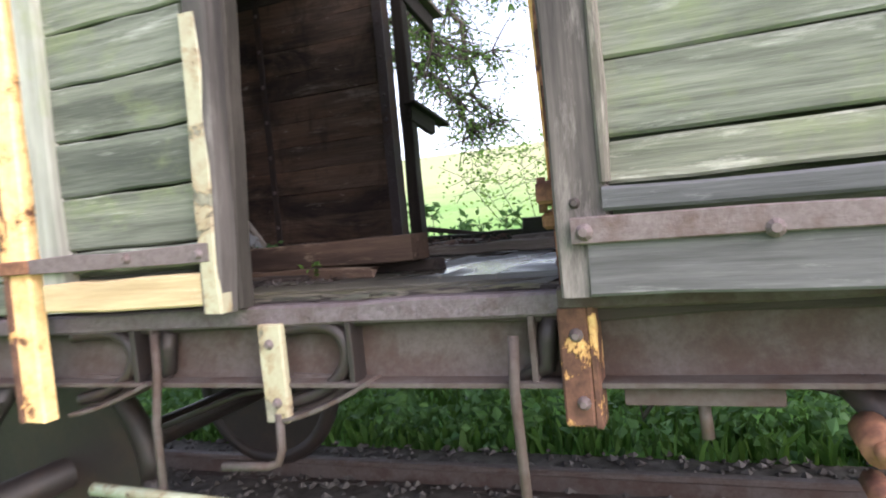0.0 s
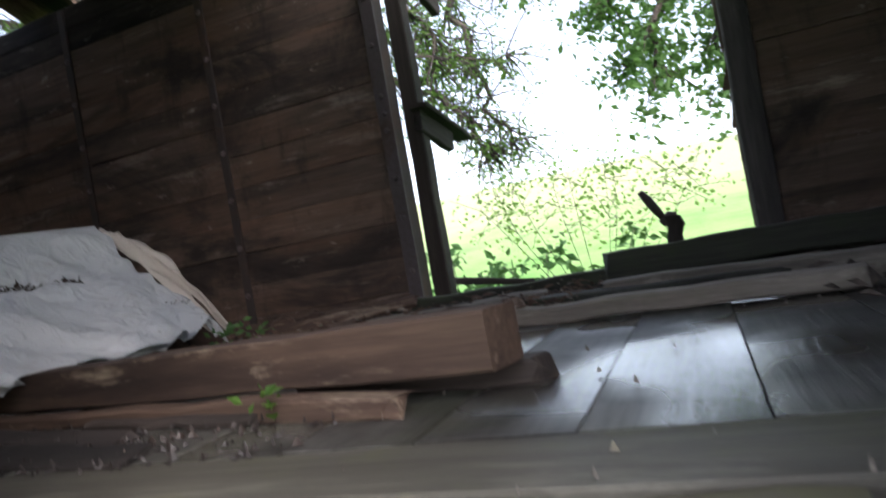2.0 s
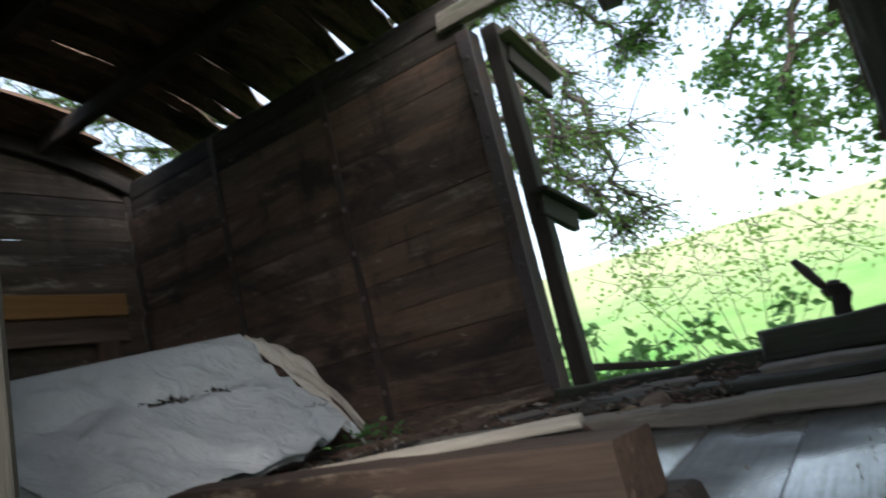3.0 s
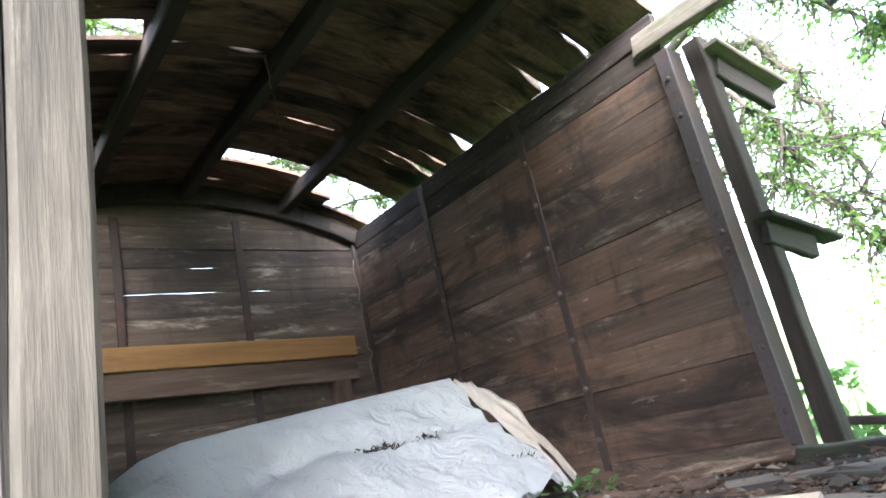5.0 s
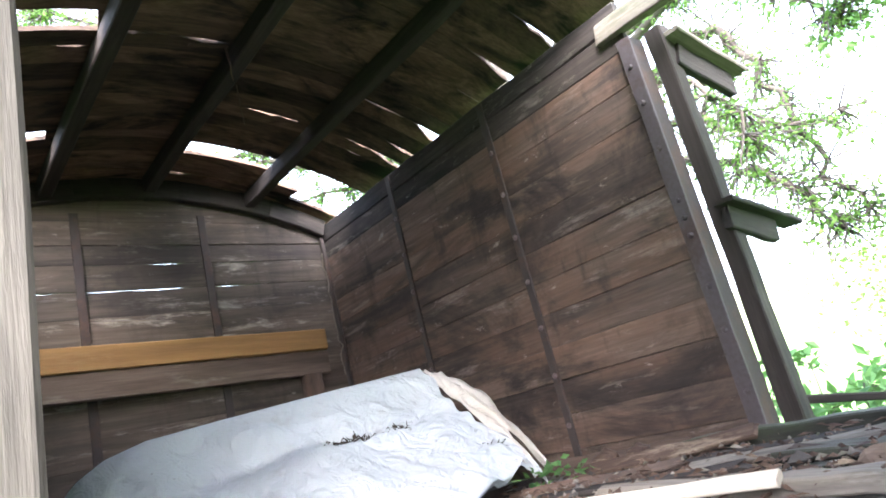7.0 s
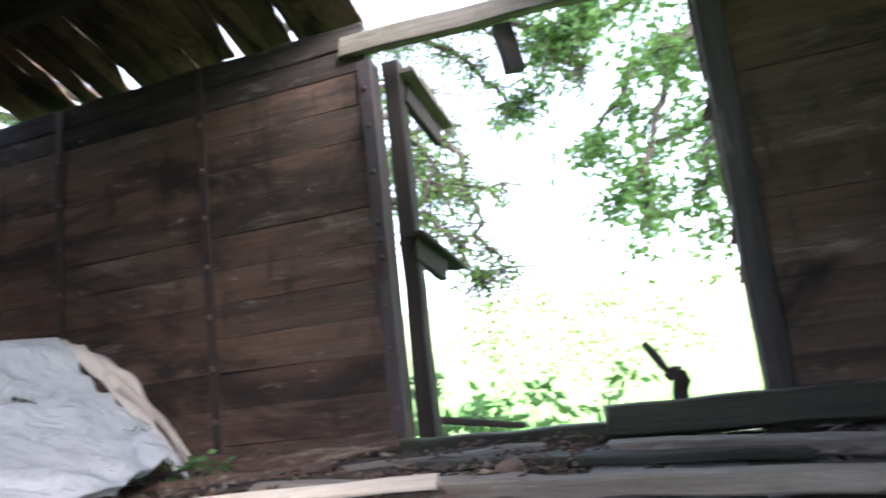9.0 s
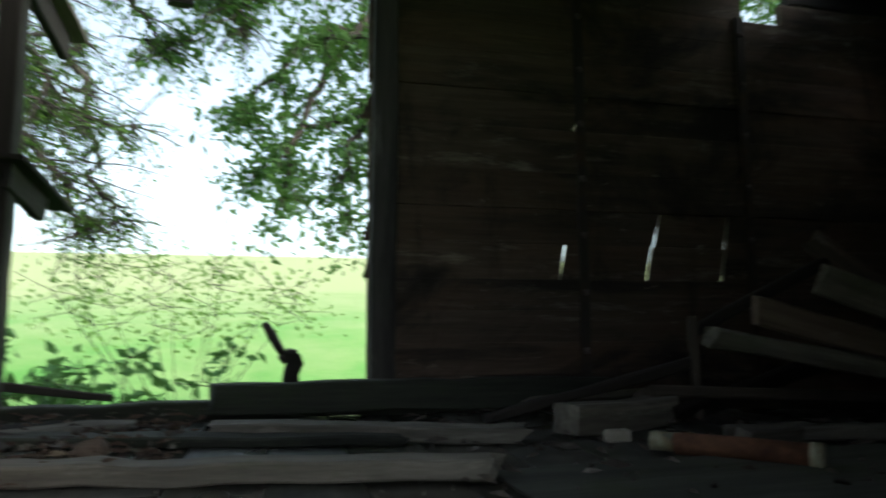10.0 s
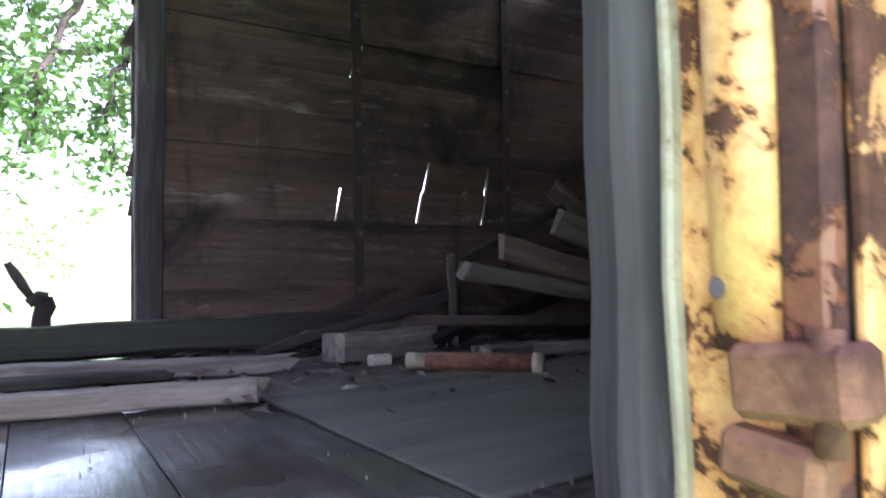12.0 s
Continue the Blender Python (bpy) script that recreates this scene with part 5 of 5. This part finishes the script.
tree((3.2, 9.2, 0.0), 8.5, 0.30, [
    (4.0, (1.5, 8.0, 4.8), (0.3, 7.2, 4.4), (-0.35, 7.0, 3.6), (-0.55, 6.9, 2.95), (-0.62, 6.9, 2.6)),
    (3.2, (1.4, 8.0, 4.0), (0.3, 7.3, 3.7), (-0.08, 7.0, 3.1), (-0.12, 7.0, 2.45)),
    (4.8, (1.2, 7.8, 5.3), (-0.2, 7.0, 4.8), (-0.8, 6.8, 4.45), (-1.2, 6.8, 4.2)),
    (2.8, (1.6, 7.8, 3.4), (0.8, 7.2, 3.2), (0.55, 7.0, 2.7), (0.5, 7.0, 2.3)),
    (3.6, (2.0, 8.0, 4.4), (1.0, 7.4, 4.0), (0.5, 7.0, 3.5), (0.2, 7.0, 3.0)),
    (5.6, (2.0, 7.6, 6.0), (0.6, 6.8, 5.6), (-0.4, 6.4, 5.0)),
    (4.4, (2.6, 7.4, 5.0), (2.0, 5.8, 5.0), (1.6, 4.8, 4.6)),
    (3.8, (4.6, 8.4, 4.6), (5.6, 7.8, 4.4)),
    (4.6, (1.4, 8.2, 5.0), (0.0, 7.6, 4.4), (-0.7, 7.3, 3.8), (-0.95, 7.2, 3.35)),
    (4.2, (2.0, 8.0, 4.6), (1.2, 7.2, 4.6), (0.3, 6.9, 4.1), (-0.3, 6.8, 3.9)),
    (5.0, (1.6, 8.4, 5.4), (0.2, 7.8, 5.0), (-0.9, 7.4, 4.6), (-1.4, 7.2, 4.0)),
    (5.2, (2.6, 7.0, 5.4), (2.4, 5.4, 5.0), (2.2, 4.4, 4.4)),
    (4.0, (1.8, 8.6, 4.2), (0.6, 8.2, 3.9), (-0.4, 8.0, 3.5), (-0.9, 7.9, 3.0))],
    33, 48, 6, 0.07, (0.055, 0.11), "broadleaf tree with drooping green branches behind the wagon", material=LEAF_BROAD)

tree((6.8, 8.2, 0.0), 7.0, 0.22, [
    (3.0, (6.0, 7.4, 4.0), (5.2, 6.8, 4.4), (4.6, 6.4, 4.2)),
    (3.4, (6.2, 7.4, 3.8), (5.6, 6.6, 3.6), (5.2, 6.0, 3.4)),
    (4.4, (5.8, 7.8, 5.0), (4.8, 7.4, 5.2), (4.0, 7.2, 5.0)),
    (4.8, (6.0, 7.2, 5.4), (5.2, 6.2, 5.2), (4.6, 5.6, 4.9)),
    (2.6, (7.4, 7.4, 3.2), (7.6, 6.6, 3.4))],
    52, 45, 5, 0.07, (0.06, 0.12), "leafy green tree beyond the end of the wagon", material=LEAF_BROAD)

sapling = thing("sapling", (-1.3, 7.0, -0.05), "airy light green sapling in front of the meadow", "shrub")
r = random.Random(15)
limbs, tips = [], []
for i in range(9):
    x = -2.3 + 0.22 * i + r.uniform(-0.1, 0.1)
    pts = smooth_path([(-1.35, 7.0, -0.1), (-1.35 + (x + 1.35) * 0.3, 7.0, 0.9), (-1.35 + (x + 1.35) * 0.8, 6.9, 1.6), (x, 6.8, r.uniform(1.85, 2.25))], 4)
    limbs.append((pts, [0.006 * (1 - 0.06 * k) for k in range(len(pts))]))
    for p in pts[8:]:
        for _ in range(3):
            q = p + Vector((r.gauss(0, 0.16), r.gauss(0, 0.12), r.gauss(0.02, 0.10)))
            limbs.append(([p, q], [0.003, 0.002]))
            tips.append(q)
put("stem", joined_tubes(limbs, BARK, 4), sapling)
put("foliage", leaf_cloud(tips, 7, 0.075, (0.03, 0.055), 16, 0.3, LEAF_LIGHT, True), sapling)["kind"] = "stuff"

shrub = thing("shrub", (-1.6, 5.8, -0.05), "leafy green shrub growing outside the far doorway", "shrub")
r = random.Random(5)
limbs, tips = [], []
for _ in range(16):
    x, y = r.uniform(-2.4, -1.0), r.uniform(5.3, 6.2)
    h = r.uniform(1.05, 1.62)
    pts = [Vector((x, y, -0.1))]
    for i in range(6):
        pts.append(pts[-1] + Vector((r.gauss(0.01, 0.06), r.gauss(0, 0.06), h / 6)))
    limbs.append((pts, [0.012 * (1 - 0.12 * i) for i in range(7)]))
    for p in pts[3:]:
        for _ in range(3):
            q = p + Vector((r.gauss(0, 0.10), r.gauss(0, 0.10), r.gauss(0.02, 0.04)))
            limbs.append(([p, q], [0.004, 0.002]))
            tips.append(q)
put("stem", joined_tubes(limbs, BARK), shrub)
put("foliage", leaf_cloud(tips, 9, 0.05, (0.06, 0.12), 6, 0.4, LEAF_BUSH), shrub)
for i, c in enumerate([(-1.22, 2.235, 1.31), (-2.42, 3.66, 1.36), (-2.48, 3.60, 1.32), (-2.36, 3.70, 1.33)]):
    sprig = thing("sprig", c, "small green sprig growing out of the floor litter", "plant", "sprigs")
    put("leaves", leaf_cloud([c, (c[0] + 0.03, c[1], c[2] + 0.01)], 7, 0.014 if i == 0 else 0.022, (0.016, 0.036) if i == 0 else (0.03, 0.06), 8 + i, 0.0, LEAF if i == 0 else LEAF_BUSH), sprig)
for i, (u, w, count, long) in enumerate([(0.36, 0.69, 46, 0.10), (0.22, 0.68, 16, 0.05), (0.05, 0.86, 26, 0.05)]):
    r = random.Random(40 + i)
    c = sheet_point(u, w) + Vector((0.02, 0, 0.012))
    tuft = thing("dead_leaves", c, "tuft of dead twigs and leaves caught on the white sheet", "litter", "tufts on the sheet")
    bits = []
    for _ in range(count):
        s = r.gauss(0, 0.4)
        p = sheet_point(u + s * long, w + r.gauss(0, 0.006)) + Vector((0.018, 0, 0.010))
        d = Vector((r.gauss(0, 0.35), r.gauss(0, 1), r.gauss(0.1, 0.35))).normalized() * r.uniform(0.015, 0.05) * (1.2 - min(1, abs(s)))
        bits.append(([p, p + d * 0.5 + Vector((0, 0, 0.004)), p + d], [0.002, 0.003, 0.001]))
    put("twigs", joined_tubes(bits, DEAD, 3), tuft)
    put("leaves", leaf_cloud([c], 4, 0.012, (0.02, 0.04), 60 + i, 0.0, DEAD), tuft)
r = random.Random(77)
spots = [(r.uniform(-6, 3.5), 4.25 + 3.5 * r.random() ** 1.5) for _ in range(900)]
put("weeds", leaf_cloud([(x, y, land(x, y) + r.uniform(0.03, 0.26)) for x, y in spots], 11, 0.06, (0.05, 0.11), 78, 0.1, LEAF_BUSH, True), label="broad-leaved green weeds beside the track", category="weeds", kind="stuff")


def splinter_mesh(count, area, seed, material):
    """Long rotten splinters that lie along x."""
    r = random.Random(seed)
    v, f = [], []
    for _ in range(count):
        c = Vector((r.uniform(area[0], area[1]), r.uniform(area[2], area[3]), r.uniform(area[4], area[5])))
        long, w, h = r.uniform(0.02, 0.11), r.uniform(0.003, 0.009), r.uniform(0.002, 0.006)
        yaw, pitch = r.gauss(0, 0.10), r.gauss(0, 0.05)
        base = len(v)
        for e, k in ((-1, 0.3), (-0.4, 1.0), (0.5, 0.8), (1, 0.2)):
            o = c + Vector((e * long, e * long * yaw, e * long * pitch))
            v += [o + Vector((0, -w * k, 0)), o + Vector((0, w * k, 0)), o + Vector((0, 0, h * k))]
        for i in range(3):
            for j in range(3):
                p, q = base + i * 3 + j, base + i * 3 + (j + 1) % 3
                f.append((p, q, q + 3, p + 3))
    m = bpy.data.meshes.new("splinters")
    m.from_pydata(v, [], f)
    return finish(m, material)


put("wood_litter", splinter_mesh(260, (-1.1, -0.24, 1.690, 1.765, FLOOR - 0.028, FLOOR - 0.004), 51, BLACKENED), label="black rotten splinters along the threshold", category="litter", kind="stuff")
put("wood_litter", splinter_mesh(70, (-1.1, -0.24, 1.695, 1.79, FLOOR - 0.012, FLOOR + 0.001), 52, MOSSY_FLOOR), label="mossy brown splinters along the threshold", category="litter", kind="stuff")
put("soil_litter", litter_mesh(500, (-2.1, -1.05, 2.05, 2.42, 0.005), 23, GREASE, (0.003, 0.010)), label="black crumbs of rotten wood on the floor", category="litter", kind="stuff")
